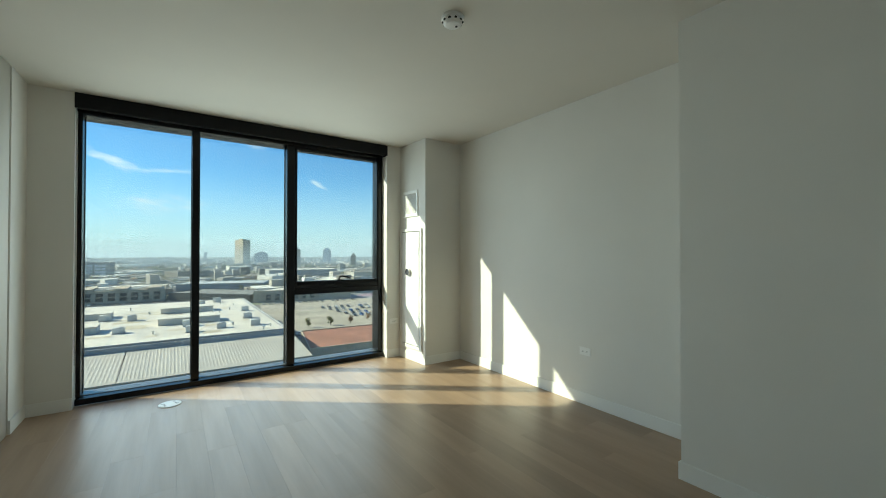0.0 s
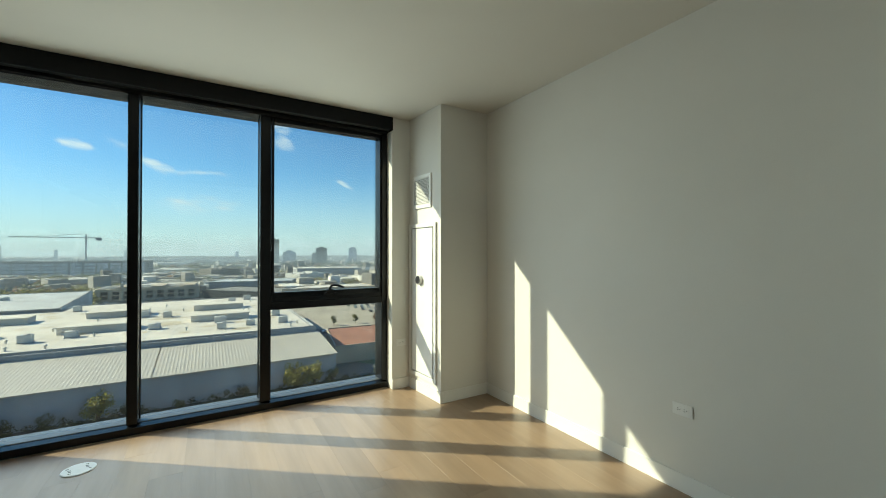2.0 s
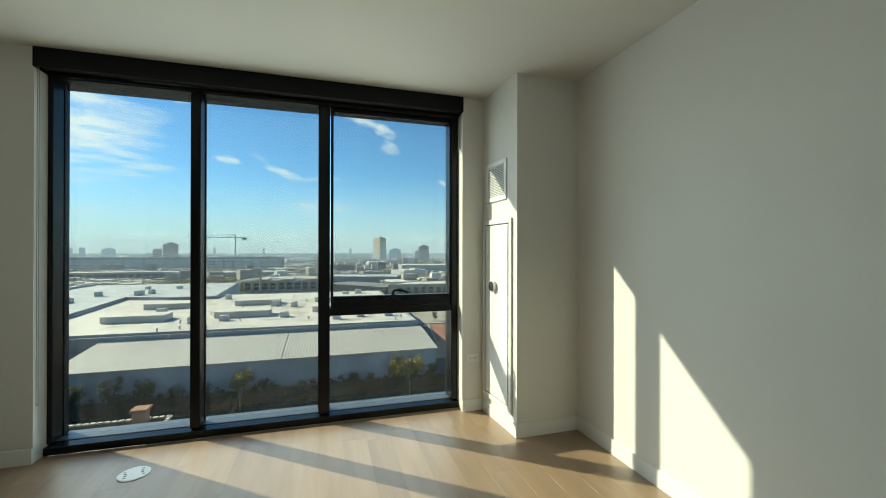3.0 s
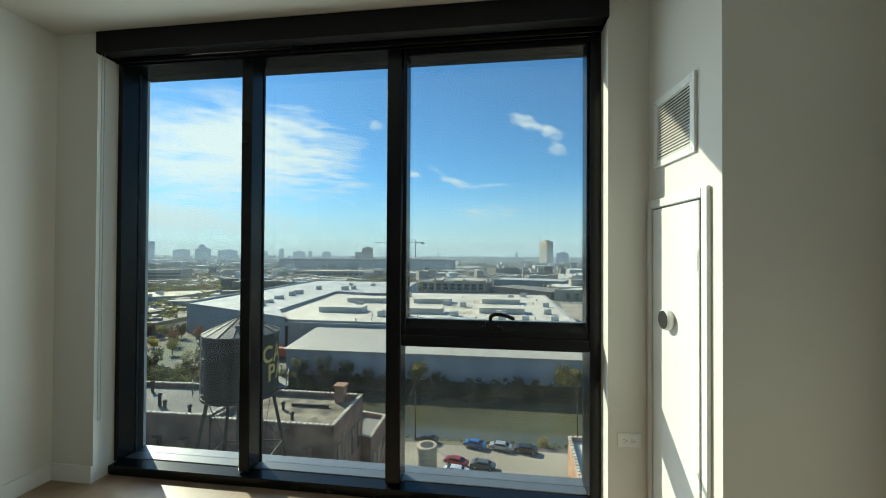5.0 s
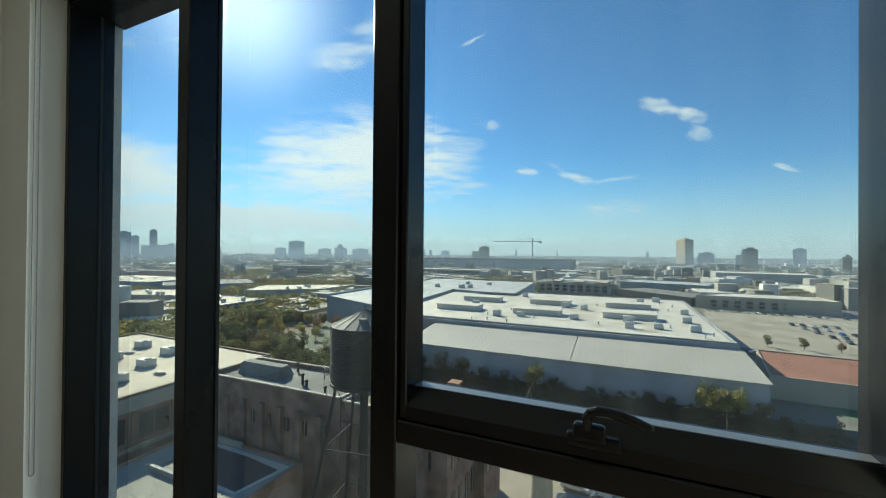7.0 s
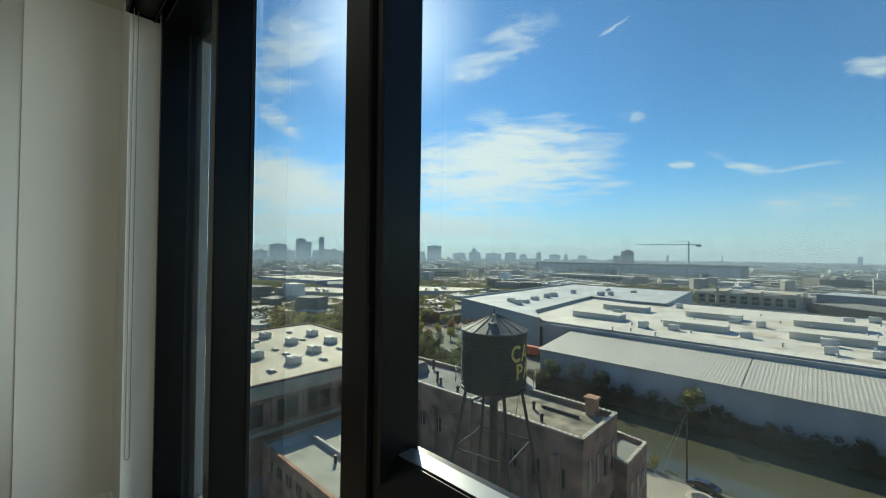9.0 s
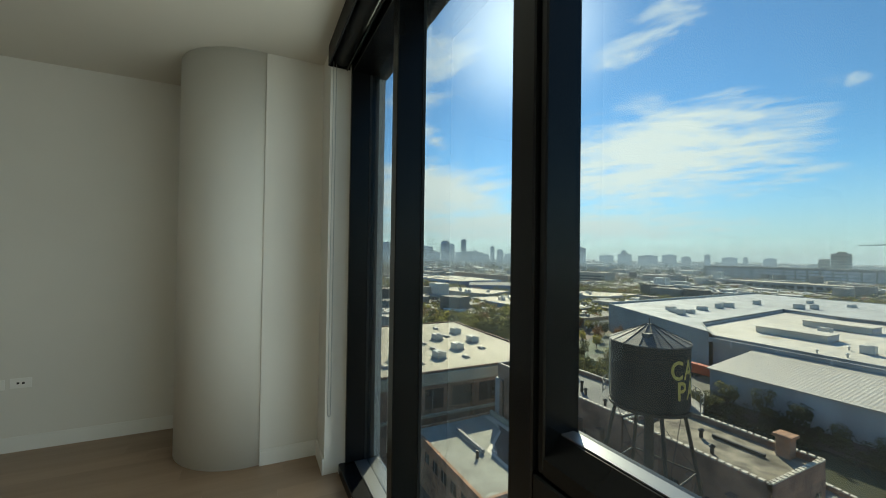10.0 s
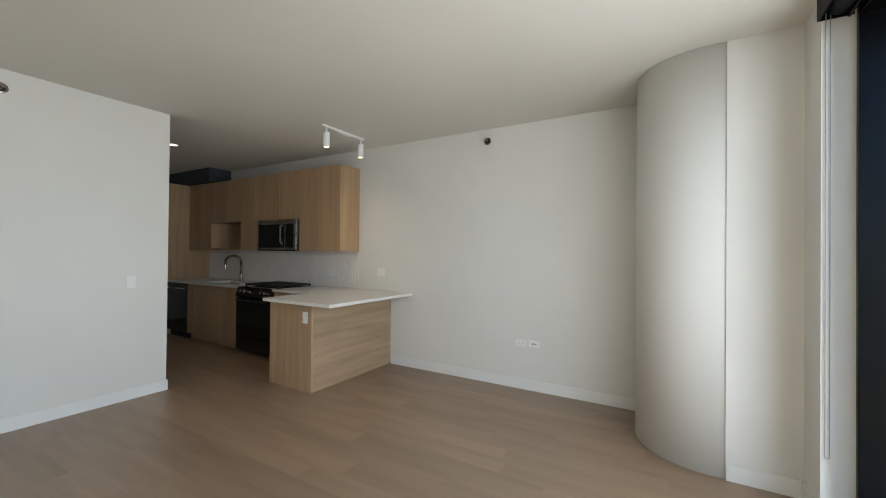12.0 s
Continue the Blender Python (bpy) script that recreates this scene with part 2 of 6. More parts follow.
WOODV = mat("oak_laminate_upright", (0.45, 0.30, 0.17), 0.5, vary=0.10, scale=2.2, grain=0.12, grain_scale=30, bump=0.04, stretch=(7, 7, 0.35))
WOODH = mat("oak_laminate_level", (0.44, 0.31, 0.195), 0.5, vary=0.13, scale=2.2, grain=0.12, grain_scale=30, bump=0.04, stretch=(0.45, 0.45, 7))
QUARTZ = mat("white_quartz", (0.76, 0.74, 0.70), 0.22, vary=0.03, scale=14, grain=0.02)
TILE = mat("white_glazed_tile", (0.84, 0.79, 0.745), 0.3, vary=0.02, scale=40, per_island=0.05)
GROUT = mat("grout", (0.75, 0.70, 0.655), 0.9)
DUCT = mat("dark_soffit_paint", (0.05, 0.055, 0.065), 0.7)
LENS = glow("warm_lamp", (1.0, 0.74, 0.40), 0.45)

ORIGIN = {}


def thing(name, at=(0, 0, 0), label="", category="", group="", kind="", rz=0.0):
    e = new(name)
    e.empty_display_size = 0.1
    e.matrix_world = pose(*at, 0, 0, rz)
    ORIGIN[e] = Vector((0, 0, 0)) if rz else Vector(at)
    return tagged(e, label, category, group, kind)


def finish(name, bm, material, smooth=False):
    me = bpy.data.meshes.new(name)
    bmesh.ops.recalc_face_normals(bm, faces=bm.faces)
    bm.to_mesh(me)
    bm.free()
    me.materials.append(material)
    if smooth:
        for p in me.polygons:
            p.use_smooth = True
    return me


def part(name, bm, material, parent, label="", smooth=False):
    """One mesh under a thing or a part, given in the world's coordinates (or the thing's own, where it is turned)."""
    o = ORIGIN[parent]
    bmesh.ops.translate(bm, verts=bm.verts, vec=-o)
    ob = new(name, finish(name, bm, material, smooth))
    ob.parent = parent
    ORIGIN[ob] = o
    return tagged(ob, label)


def solid(name, bm, material, label, category="", kind="structure", group="", smooth=False):
    ob = new(name, finish(name, bm, material, smooth))
    ORIGIN[ob] = Vector((0, 0, 0))
    return tagged(ob, label, category, group, kind)


def box(x0, x1, y0, y1, z0, z1, bevel=0.0, bm=None, seg=1):
    own = bmesh.new()
    bmesh.ops.create_cube(own, size=1, matrix=Matrix.LocRotScale(((x0 + x1) / 2, (y0 + y1) / 2, (z0 + z1) / 2), None, (x1 - x0, y1 - y0, z1 - z0)))
    if bevel:
        bmesh.ops.bevel(own, geom=own.edges[:], offset=bevel, segments=seg, affect="EDGES", profile=0.6)
    if bm is None:
        return own
    return join(bm, own)


def join(bm, own):
    me = bpy.data.meshes.new("joined")
    own.to_mesh(me)
    own.free()
    bm.from_mesh(me)
    bpy.data.meshes.remove(me)
    return bm


def rod(a, b, r, bm=None, seg=12, r2=None):
    own = bmesh.new()
    a, b = Vector(a), Vector(b)
    m = Matrix.Translation((a + b) / 2) @ (b - a).to_track_quat("Z", "Y").to_matrix().to_4x4()
    bmesh.ops.create_cone(own, cap_ends=True, segments=seg, radius1=r, radius2=r if r2 is None else r2, depth=(b - a).length, matrix=m)
    if bm is None:
        return own
    return join(bm, own)


def lathe(profile, seg=32, centre=(0, 0, 0), axis="z"):
    """A turned shape from (radius, height) pairs, closed at both ends."""
    bm = bmesh.new()
    rings = []
    for r, h in profile:
        ring = []
        for k in range(seg):
            a = 2 * math.pi * k / seg
            u, v = r * math.cos(a), r * math.sin(a)
            p = {"z": (u, v, h), "x": (h, u, v), "y": (u, h, v)}[axis]
            ring.append(bm.verts.new(Vector(p) + Vector(centre)))
        rings.append(ring)
    for p, q in zip(rings, rings[1:]):
        for k in range(seg):
            bm.faces.new((p[k], p[(k + 1) % seg], q[(k + 1) % seg], q[k]))
    bm.faces.new(rings[0]); bm.faces.new(rings[-1])
    return bm


def tube(points, r, seg=8):
    bm = bmesh.new()
    for a, b in zip(points, points[1:]):
        rod(a, b, r, bm, seg)
    return bm


def prism(poly, z0, z1):
    bm = bmesh.new()
    lo = [bm.verts.new((x, y, z0)) for x, y in poly]
    hi = [bm.verts.new((x, y, z1)) for x, y in poly]
    bm.faces.new(lo); bm.faces.new(hi)
    for k in range(len(poly)):
        j = (k + 1) % len(poly)
        bm.faces.new((lo[k], lo[j], hi[j], hi[k]))
    return bm


# ---- the room's shell ----
C = 2.79            # ceiling
XL, XR = -1.477, 3.545
YW = 4.88           # inner face of the wall beside the window
BX, BY = 0.496, -0.206
JX, JY = 3.008, 1.364
KY = -4.6

solid("floor_slab", box(-1.8, 3.9, -4.8, 5.0, -0.30, -0.012), SUBFLOOR, "dark subfloor slab under the oak boards", "floor")
solid("ceiling", box(-1.8, 3.9, -4.8, 5.26, C, C + 0.25), CEIL, "matt off-white ceiling, floor bounce light put into its tint", "ceiling")
solid("wall_west", box(XL - 0.15, XL, KY, 5.25, -0.012, C), PAINT, "long pale grey painted wall of the living room and kitchen", "wall")
solid("wall_east", box(XR, XR + 0.15, JY - 0.3, 5.25, -0.012, C), PAINT, "pale grey painted wall with sun patches", "wall")
solid("wall_jog", prism([(BX, KY), (BX, BY), (JX, BY), (JX, JY), (XR, JY), (XR, JY - 0.35), (JX + 0.3, BY - 0.2), (BX + 0.2, BY - 0.2), (BX + 0.2, KY)], -0.012, C), PAINT,
      "pale grey painted partition wall with a stepped corner", "wall")
solid("wall_south", box(XL - 0.15, BX + 0.2, KY - 0.15, KY, -0.012, C), PAINT, "pale grey painted wall at the kitchen's end", "wall")
solid("wall_north_left", box(XL, -0.27, YW, 5.25, -0.012, C), PAINT, "narrow pale grey wall pier beside the window", "wall")
solid("wall_north_right", box(2.765, XR, YW, 5.25, -0.012, C), PAINT, "narrow pale grey wall pier beside the window", "wall")
solid("column_pier", box(XL, -0.566, 4.506, YW, -0.012, C), PAINT, "flat plastered pier joining column and window wall", "wall")
col = lathe([(0.475, -0.012), (0.475, C)], 96, (-1.045, 4.43, 0))
solid("column", col, PAINT, "round off-white plastered concrete column", "column", smooth=False)
for p in bpy.data.objects["column"].data.polygons:
    p.use_smooth = len(p.vertices) == 4
CH_A, CH_B = Vector((3.005, 4.303, 0)), Vector((2.965, YW, 0))
solid("chase_wall", prism([(3.005, 4.303), (XR, 4.303), (XR, YW), (2.965, YW)], -0.012, C), PAINT, "pale grey boxed-in service chase in the corner", "wall")
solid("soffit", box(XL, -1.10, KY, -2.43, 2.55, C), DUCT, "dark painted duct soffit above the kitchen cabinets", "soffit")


def baseboard(name, a, b, h=0.105, t=0.012, side=1):
    """A skirting board from a to b; it stands off to the left of that line."""
    a, b = Vector((*a, 0)), Vector((*b, 0))
    d = (b - a).normalized()
    n = Vector((-d.y, d.x, 0)) * t * side
    bm = prism([(a.x, a.y), (b.x, b.y), ((b + n).x, (b + n).y), ((a + n).x, (a + n).y)], 0.0, h)
    top = [e for e in bm.edges if all(v.co.z > h - 0.001 for v in e.verts)]
    bmesh.ops.bevel(bm, geom=top, offset=0.003, segments=2, affect="EDGES")
    solid(name, bm, TRIM, "white painted square-edged baseboard", "baseboard")


baseboard("baseboard", (XR, 4.303), (XR, JY), side=-1)
baseboard("baseboard", (XR, JY), (JX, JY), side=-1)
baseboard("baseboard", (JX, JY + 0.012), (JX, BY), side=-1)
baseboard("baseboard", (JX, BY), (BX, BY), side=-1)
baseboard("baseboard", (BX, BY + 0.012), (BX, KY), side=-1)
baseboard("baseboard", (XL, 1.13), (XL, 4.3), side=-1)
baseboard("baseboard", (-0.566, 4.509), (-0.566, YW), side=-1)
baseboard("baseboard", (-0.554, YW), (-0.27, YW), side=-1)
baseboard("baseboard", (2.765, YW), (2.955, YW), side=-1)
baseboard("baseboard", (2.965, YW), (3.005, 4.303), side=-1)
baseboard("baseboard", (2.993, 4.303), (XR, 4.303), side=-1)

# ---- the window ----
win = thing("window_1", (1.25, 5.1, 0), "floor-to-ceiling black aluminium window of three lights over the city", "window", kind="structure")
part("window_sill", box(-0.27, 2.765, 4.972, 5.075, 0.0, 0.055, 0.004), BLACK, win, "black floor-level sill curb")
part("sill_plate", box(-0.27, 2.765, 5.0752, 5.24, 0.0, 0.060, 0.003), ALU, win, "aluminium sill, grey lightened for the sky's reflection")
part("jamb", box(-0.27, -0.238, 5.012, 5.20, 0.062, C, 0.003), BLACK, win)
part("jamb", box(2.705, 2.765, 5.012, 5.20, 0.062, C, 0.003), BLACK, win)
part("mullion", box(0.608, 0.677, 5.012, 5.146, 0.062, 2.638, 0.004), BLACK, win)
part("mullion", box(1.545, 1.635, 5.012, 5.146, 0.062, 2.638, 0.004), BLACK, win)
part("head", box(-0.27, 2.765, 5.016, 5.26, 2.64, C, 0.003), BLACK, win)
part("transom", box(1.636, 2.704, 5.014, 5.146, 0.877, 0.944, 0.004), BLACK, win)
sash = bmesh.new()
box(1.640, 1.663, 5.024, 5.13, 0.947, 2.636, 0.004, sash)
box(2.690, 2.7015, 5.024, 5.13, 0.947, 2.636, 0.003, sash)
rail = prism([(5.13, -1.028), (5.13, -0.947), (5.024, -0.947), (5.024, -0.985), (5.068, -1.028)], 1.663, 2.690)
for v in rail.verts:
    v.co = Vector((v.co.z, v.co.x, -v.co.y))
join(sash, rail)
box(1.663, 2.690, 5.024, 5.13, 2.598, 2.636, 0.004, sash)
sash_ob = part("sash_frame", sash, BLACK, win, "black frame of the opening sash")
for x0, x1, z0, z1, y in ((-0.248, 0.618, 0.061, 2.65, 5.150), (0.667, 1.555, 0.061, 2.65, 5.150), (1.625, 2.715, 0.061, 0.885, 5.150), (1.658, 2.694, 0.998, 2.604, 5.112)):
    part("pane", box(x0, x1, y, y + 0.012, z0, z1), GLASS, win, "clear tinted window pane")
for x in (-0.238, 0.606, 0.679, 1.543):
    part("gasket", box(x - 0.004, x + 0.004, 5.135, 5.149, 0.062, 2.638), DARKSEAL, win)
# Added lighter strip for the bright line of sky reflected along the rail.
part("glazing_bead", box(1.664, 2.689, 5.074, 5.1115, 1.0284, 1.0315), ALU, sash_ob, "bead, grey lightened for the sky's reflection")
hnd = bmesh.new()
box(2.110, 2.232, 4.998, 5.0235, 0.976, 1.012, 0.012, hnd, 3)
box(2.128, 2.200, 4.976, 5.002, 1.000, 1.044, 0.012, hnd, 3)
lever = [(2.160, 4.984, 1.036), (2.160, 4.976, 1.062), (2.168, 4.971, 1.076), (2.182, 4.968, 1.083), (2.205, 4.967, 1.084), (2.232, 4.967, 1.080), (2.258, 4.967, 1.073), (2.284, 4.967, 1.063)]
join(hnd, tube(lever, 0.0105, 12))
for p in lever[1:]:
    bmesh.ops.create_uvsphere(hnd, u_segments=12, v_segments=8, radius=0.0105, matrix=Matrix.Translation(p))
part("sash_handle", hnd, BLACK, sash_ob, "black lever handle")

shade = thing("roller_shade", (1.25, 4.93, 2.65), "black roller shade cassette fixed over the window, shade rolled up", "roller shade")
part("fascia", box(-0.272, 2.768, 4.862, 4.872, 2.655, 2.788, 0.003), mat("matt_black_fascia", (0.006, 0.0065, 0.008), 0.5, spec=0.2, vary=0.05), shade)
part("end_cap", box(-0.272, -0.266, 4.8725, 5.005, 2.655, 2.788), BLACK, shade)
part("end_cap", box(2.762, 2.768, 4.8725, 5.005, 2.655, 2.788), BLACK, shade)
part("shade_roll", rod((-0.26, 4.945, 2.715), (2.755, 4.945, 2.715), 0.05, seg=28), DARKSEAL, shade, "rolled dark shade cloth", smooth=True)
part("hem_bar", box(-0.255, 2.75, 4.975, 4.987, 2.640, 2.668, 0.003), BLACK, shade)
chain = bmesh.new()
for yy in (4.896, 4.914):
    z = 0.385
    while z < 2.68:
        rod((-0.262, yy, z), (-0.262, yy, z + 0.012), 0.0022, chain, 5)
        z += 0.0145
join(chain, tube([(-0.262, 4.896, 0.386), (-0.262, 4.899, 0.378), (-0.262, 4.905, 0.375), (-0.262, 4.911, 0.378), (-0.262, 4.914, 0.386)], 0.0022, 6))
part("bead_chain", chain, mat("grey_bead_chain", (0.35, 0.36, 0.36), 0.4), shade, "thin grey bead chain loop")

# ---- fittings of the chase ----
CRZ = math.degrees(math.atan2(0.04, YW - 4.303))
door = thing("access_door", (3.005, 4.303, 0), "white flush access door of the service chase, closed", "access door", rz=CRZ)
fr = bmesh.new()
box(-0.016, 0.0, 0.065, 0.105, 0.15, 1.69, 0.003, fr); box(-0.016, 0.0, 0.522, 0.562, 0.15, 1.69, 0.003, fr)
box(-0.016, 0.0, 0.105, 0.522, 1.65, 1.69, 0.003, fr); box(-0.016, 0.0, 0.105, 0.522, 0.15, 0.19, 0.003, fr)
part("door_frame", fr, TRIM, door)
# Grey plate behind the leaf; the gap's shade is put into its colour.
part("shadow_gap", box(-0.003, 0.0, 0.105, 0.522, 0.19, 1.65), mat("shadow_gap_grey", (0.16, 0.16, 0.15), 0.6), door)
leaf = part("door_leaf", box(-0.010, -0.0035, 0.128, 0.514, 0.198, 1.642, 0.002), TRIM, door)
part("cam_latch", box(-0.0125, -0.0102, 0.134, 0.142, 1.36, 1.44), WHITE, leaf)
th = thing("thermostat", (3.005, 4.303, 0), "round white thermostat with a black glass face", "thermostat", rz=CRZ)
part("body", lathe([(0.040, -0.0102), (0.047, -0.016), (0.048, -0.034), (0.044, -0.040)], 40, (0, 0.352, 1.128), "x"), WHITE, th, smooth=False)
part("dial_face", lathe([(0.041, -0.0402), (0.041, -0.042)], 40, (0, 0.352, 1.128), "x"), mat("black_display_face", (0.10, 0.10, 0.11), 0.08, metal=0.7, vary=0.02), th, "black glossy display")
vent = thing("return_air_grille", (3.005, 4.303, 0), "white steel air grille with level slats", "air grille", rz=CRZ)
vf = bmesh.new()
box(-0.012, 0.0, 0.155, 0.190, 1.842, 2.175, 0.002, vf); box(-0.012, 0.0, 0.465, 0.500, 1.842, 2.175, 0.002, vf)
box(-0.012, 0.0, 0.190, 0.465, 2.140, 2.175, 0.002, vf); box(-0.012, 0.0, 0.190, 0.465, 1.842, 1.877, 0.002, vf)
part("frame", vf, WHITE, vent)
part("backing", box(-0.002, 0.0, 0.190, 0.465, 1.877, 2.140), mat("duct_grey", (0.10, 0.10, 0.095), 0.7), vent)
slat = bmesh.new()
box(-0.0008, 0.0008, 0.190, 0.465, -0.009, 0.009, 0, slat)
slat_me = finish("slat", slat, WHITE)
for k in range(19):
    s = new("slat", slat_me)
    s.parent = vent
    s.matrix_basis = pose(-0.0075, 0, 1.884 + k * 0.0139, 0, 38, 0)
for yy, zz in ((0.172, 1.86), (0.172, 2.157), (0.482, 1.86), (0.482, 2.157)):
    part("screw", rod((-0.0135, yy, zz), (-0.0121, yy, zz), 0.004, seg=8), STEEL, vent)


# ---- outlets, switches and other small fixtures ----
def wall_plate(name, at, turn_z, label, kind, level=True, extra=0.0):
    """A plate whose back lies on the wall; its front looks along local -y, turned by turn_z about the vertical."""
    w, h = (0.116, 0.071) if level else (0.071 + extra, 0.116)
    t = thing(name, at, label, "outlet" if kind == "outlet" else "switch", rz=turn_z or 360.0)
    plate = part("plate", box(-w / 2, w / 2, -0.006, 0, -h / 2, h / 2, 0.002), WHITE, t)
    if kind == "outlet":
        iw, ih = (0.067, 0.034) if level else (0.034, 0.067)
        inset = part("socket_insert", box(-iw / 2, iw / 2, -0.0075, -0.0061, -ih / 2, ih / 2, 0.0005), WHITE, t)
        for s in (-1, 1):
            for a, b, lw, lh in ((-0.0062, 0.006, 0.0022, 0.008), (0.0062, 0.006, 0.0022, 0.0066), (0.0, -0.006, 0.0045, 0.0045)):
                u, v = (s * 0.019 + (-b if level else a), (a if level else s * 0.019 + b))
                if level:
                    lw, lh = lh, lw
                part("slot", box(u - lw / 2, u + lw / 2, -0.0082, -0.0076, v - lh / 2, v + lh / 2), SLOT, inset)
    elif kind == "jack":
        for s in (-1, 1):
            part("jack", box(s * 0.014 - 0.007, s * 0.014 + 0.007, -0.0072, -0.0061, -0.007, 0.007), SLOT, t)
    else:
        n = 2 if extra else 1
        for k in range(n):
            c = (k - (n - 1) / 2) * 0.046
            part("rocker", box(c - 0.0165, c + 0.0165, -0.0095, -0.0061, -0.033, 0.033, 0.001), WHITE, t)
    return t


wall_plate("wall_outlet", (XR, 2.42, 0.478), 270, "white duplex outlet on the sunlit wall, set sideways", "outlet")
wall_plate("wall_outlet", (2.868, YW, 0.470), 0, "white duplex outlet beside the window, set sideways", "outlet")
wall_plate("wall_outlet", (XL, 2.84, 0.475), 90, "white duplex outlet low on the living room wall", "outlet")
wall_plate("data_outlet", (XL, 2.98, 0.480), 90, "white data plate beside the wall outlet", "jack")
wall_plate("light_switch", (0.805, BY, 1.11), 180, "white double rocker light switch on the partition", "switch", level=False)
wall_plate("light_switch", (XL, 0.94, 1.155), 90, "white double light switch above the counter", "switch", level=False, extra=0.046)
wall_plate("wall_outlet", (-1.464, 0.04, 1.135), 90, "white outlet on the tiled backsplash", "outlet", level=False, extra=0.046)
wall_plate("wall_outlet", (-1.465, -1.26, 1.14), 90, "white outlet on the tiled backsplash", "outlet", level=False)
wall_plate("wall_outlet", (-1.465, -2.35, 1.14), 90, "white outlet on the tiled backsplash near the sink", "outlet", level=False)


def sprinkler(at, rz):
    t = thing("fire_sprinkler", at, "recessed sidewall fire sprinkler in a metal cup", "sprinkler", rz=rz)
    part("cup", lathe([(0.040, 0.0), (0.042, -0.004), (0.030, -0.006)], 24, (0, 0, 0), "y"), CHROME, t)
    part("recess", lathe([(0.029, -0.0062), (0.029, -0.0075)], 20, (0, 0, 0), "y"), SLOT, t)
    part("nozzle", rod((0, -0.0076, 0), (0, -0.045, 0), 0.009), CHROME, t)
    part("deflector", box(-0.020, 0.020, -0.050, -0.0452, -0.004, 0.018, 0.001), CHROME, t)


sprinkler((XL, 2.435, 2.655), 90)
sprinkler((1.66, BY, 2.64), 180)

sm = thing("smoke_detector", (1.835, 2.11, C), "round white smoke detector on the ceiling", "smoke detector")
part("base", lathe([(0.068, C), (0.068, C - 0.016), (0.062, C - 0.018)], 40, (1.835, 2.11, 0)), WHITE, sm)
part("cover", lathe([(0.058, C - 0.0182), (0.056, C - 0.040), (0.045, C - 0.050), (0.02, C - 0.053)], 40, (1.835, 2.11, 0)), WHITE, sm)
for k in range(10):
    a = k * math.pi / 5
    x, y = 1.835 + 0.0575 * math.cos(a), 2.11 + 0.0575 * math.sin(a)
    part("vent_slot", box(x - 0.006, x + 0.006, y - 0.006, y + 0.006, C - 0.034, C - 0.026), SLOT, sm)
part("test_button", rod((1.855, 2.10, C - 0.0505), (1.855, 2.10, C - 0.056), 0.008, seg=14), DARKSEAL, sm)

fb = thing("floor_outlet_box", (0.435, 4.55, 0), "round white floor outlet cover set in the oak boards", "floor outlet")
part("cover_plate", lathe([(0.088, 0.0005), (0.088, 0.004), (0.083, 0.006)], 48, (0.435, 4.55, 0)), WHITE, fb)
for a in (0, 180):
    for da, rr in ((-38, 0.062), (38, 0.062), (-14, 0.045), (14, 0.045)):
        x, y = 0.435 + rr * math.cos(radians(a + da + 20)), 4.55 + rr * math.sin(radians(a + da + 20))
        part("slot", box(x - 0.008, x + 0.008, y - 0.003, y + 0.003, 0.0062, 0.0072), SLOT, fb)

# ---- kitchen ----
FX = -0.80          # cabinet fronts
CT, CB = 0.914, 0.882


def bar_handle_free_door(parent, x, y0, y1, z0, z1, material=None):
    return part("door", box(x - 0.019, x, y0 + 0.0015, y1 - 0.0015, z0 + 0.0015, z1 - 0.0015, 0.0012), material or WOODV, parent)


def base_cabinet(y0, y1, doors, label):
    t = thing("base_cabinet", (-1.15, (y0 + y1) / 2, 0), label, "cabinet")
    part("carcass", box(XL, FX - 0.0195, y0, y1, 0.10, CB), WOODV, t)
    part("toe_kick", box(XL, FX - 0.07, y0, y1, 0.0, 0.0995), DARKSEAL if False else WOODV, t)
    for a, b in zip(doors, doors[1:]):
        bar_handle_free_door(t, FX, a, b, 0.10, CB - 0.012)


base_cabinet(-2.445, -1.065, (-2.445, -1.755, -1.065), "oak laminate sink base cabinet with plain doors")
base_cabinet(-0.295, 0.455, (-0.295, 0.455), "oak laminate corner base cabinet")
pen = thing("kitchen_peninsula", (-0.8, 0.8, 0), "oak laminate breakfast peninsula with level grain", "peninsula")
part("end_panel", box(-0.229, -0.207, 0.4585, 1.1085, 0.0, CB, 0.001), WOODV, pen, "upright-grained end panel")
part("front_panel", box(XL, -0.2295, 1.088, 1.1085, 0.0, CB, 0.001), WOODH, pen, "level-grained front panel")
part("carcass", box(XL, -0.2295, 0.4585, 1.0875, 0.10, CB), WOODV, pen)
wall_plate("wall_outlet", (-0.207, 1.015, 0.745), 90, "white outlet on the peninsula's end panel", "outlet", level=False)

top = thing("countertop", (-1.0, -0.5, CB), "white quartz countertop with a breakfast overhang", "countertop")
part("peninsula_slab", box(XL, -0.125, 0.440, 1.440, CB, CT, 0.002), QUARTZ, top)
part("corner_slab", box(XL, FX + 0.025, -0.297, 0.4395, CB, CT, 0.0), QUARTZ, top)
sx0, sx1, sy0, sy1 = -1.33, -0.93, -2.15, -1.45
slab = bmesh.new()
box(XL, FX + 0.025, sy1, -1.065, CB, CT, 0, slab); box(XL, FX + 0.025, -3.07, sy0, CB, CT, 0, slab)
box(XL, sx0, sy0, sy1, CB, CT, 0, slab); box(sx1, FX + 0.025, sy0, sy1, CB, CT, 0, slab)
part("sink_slab", slab, QUARTZ, top)
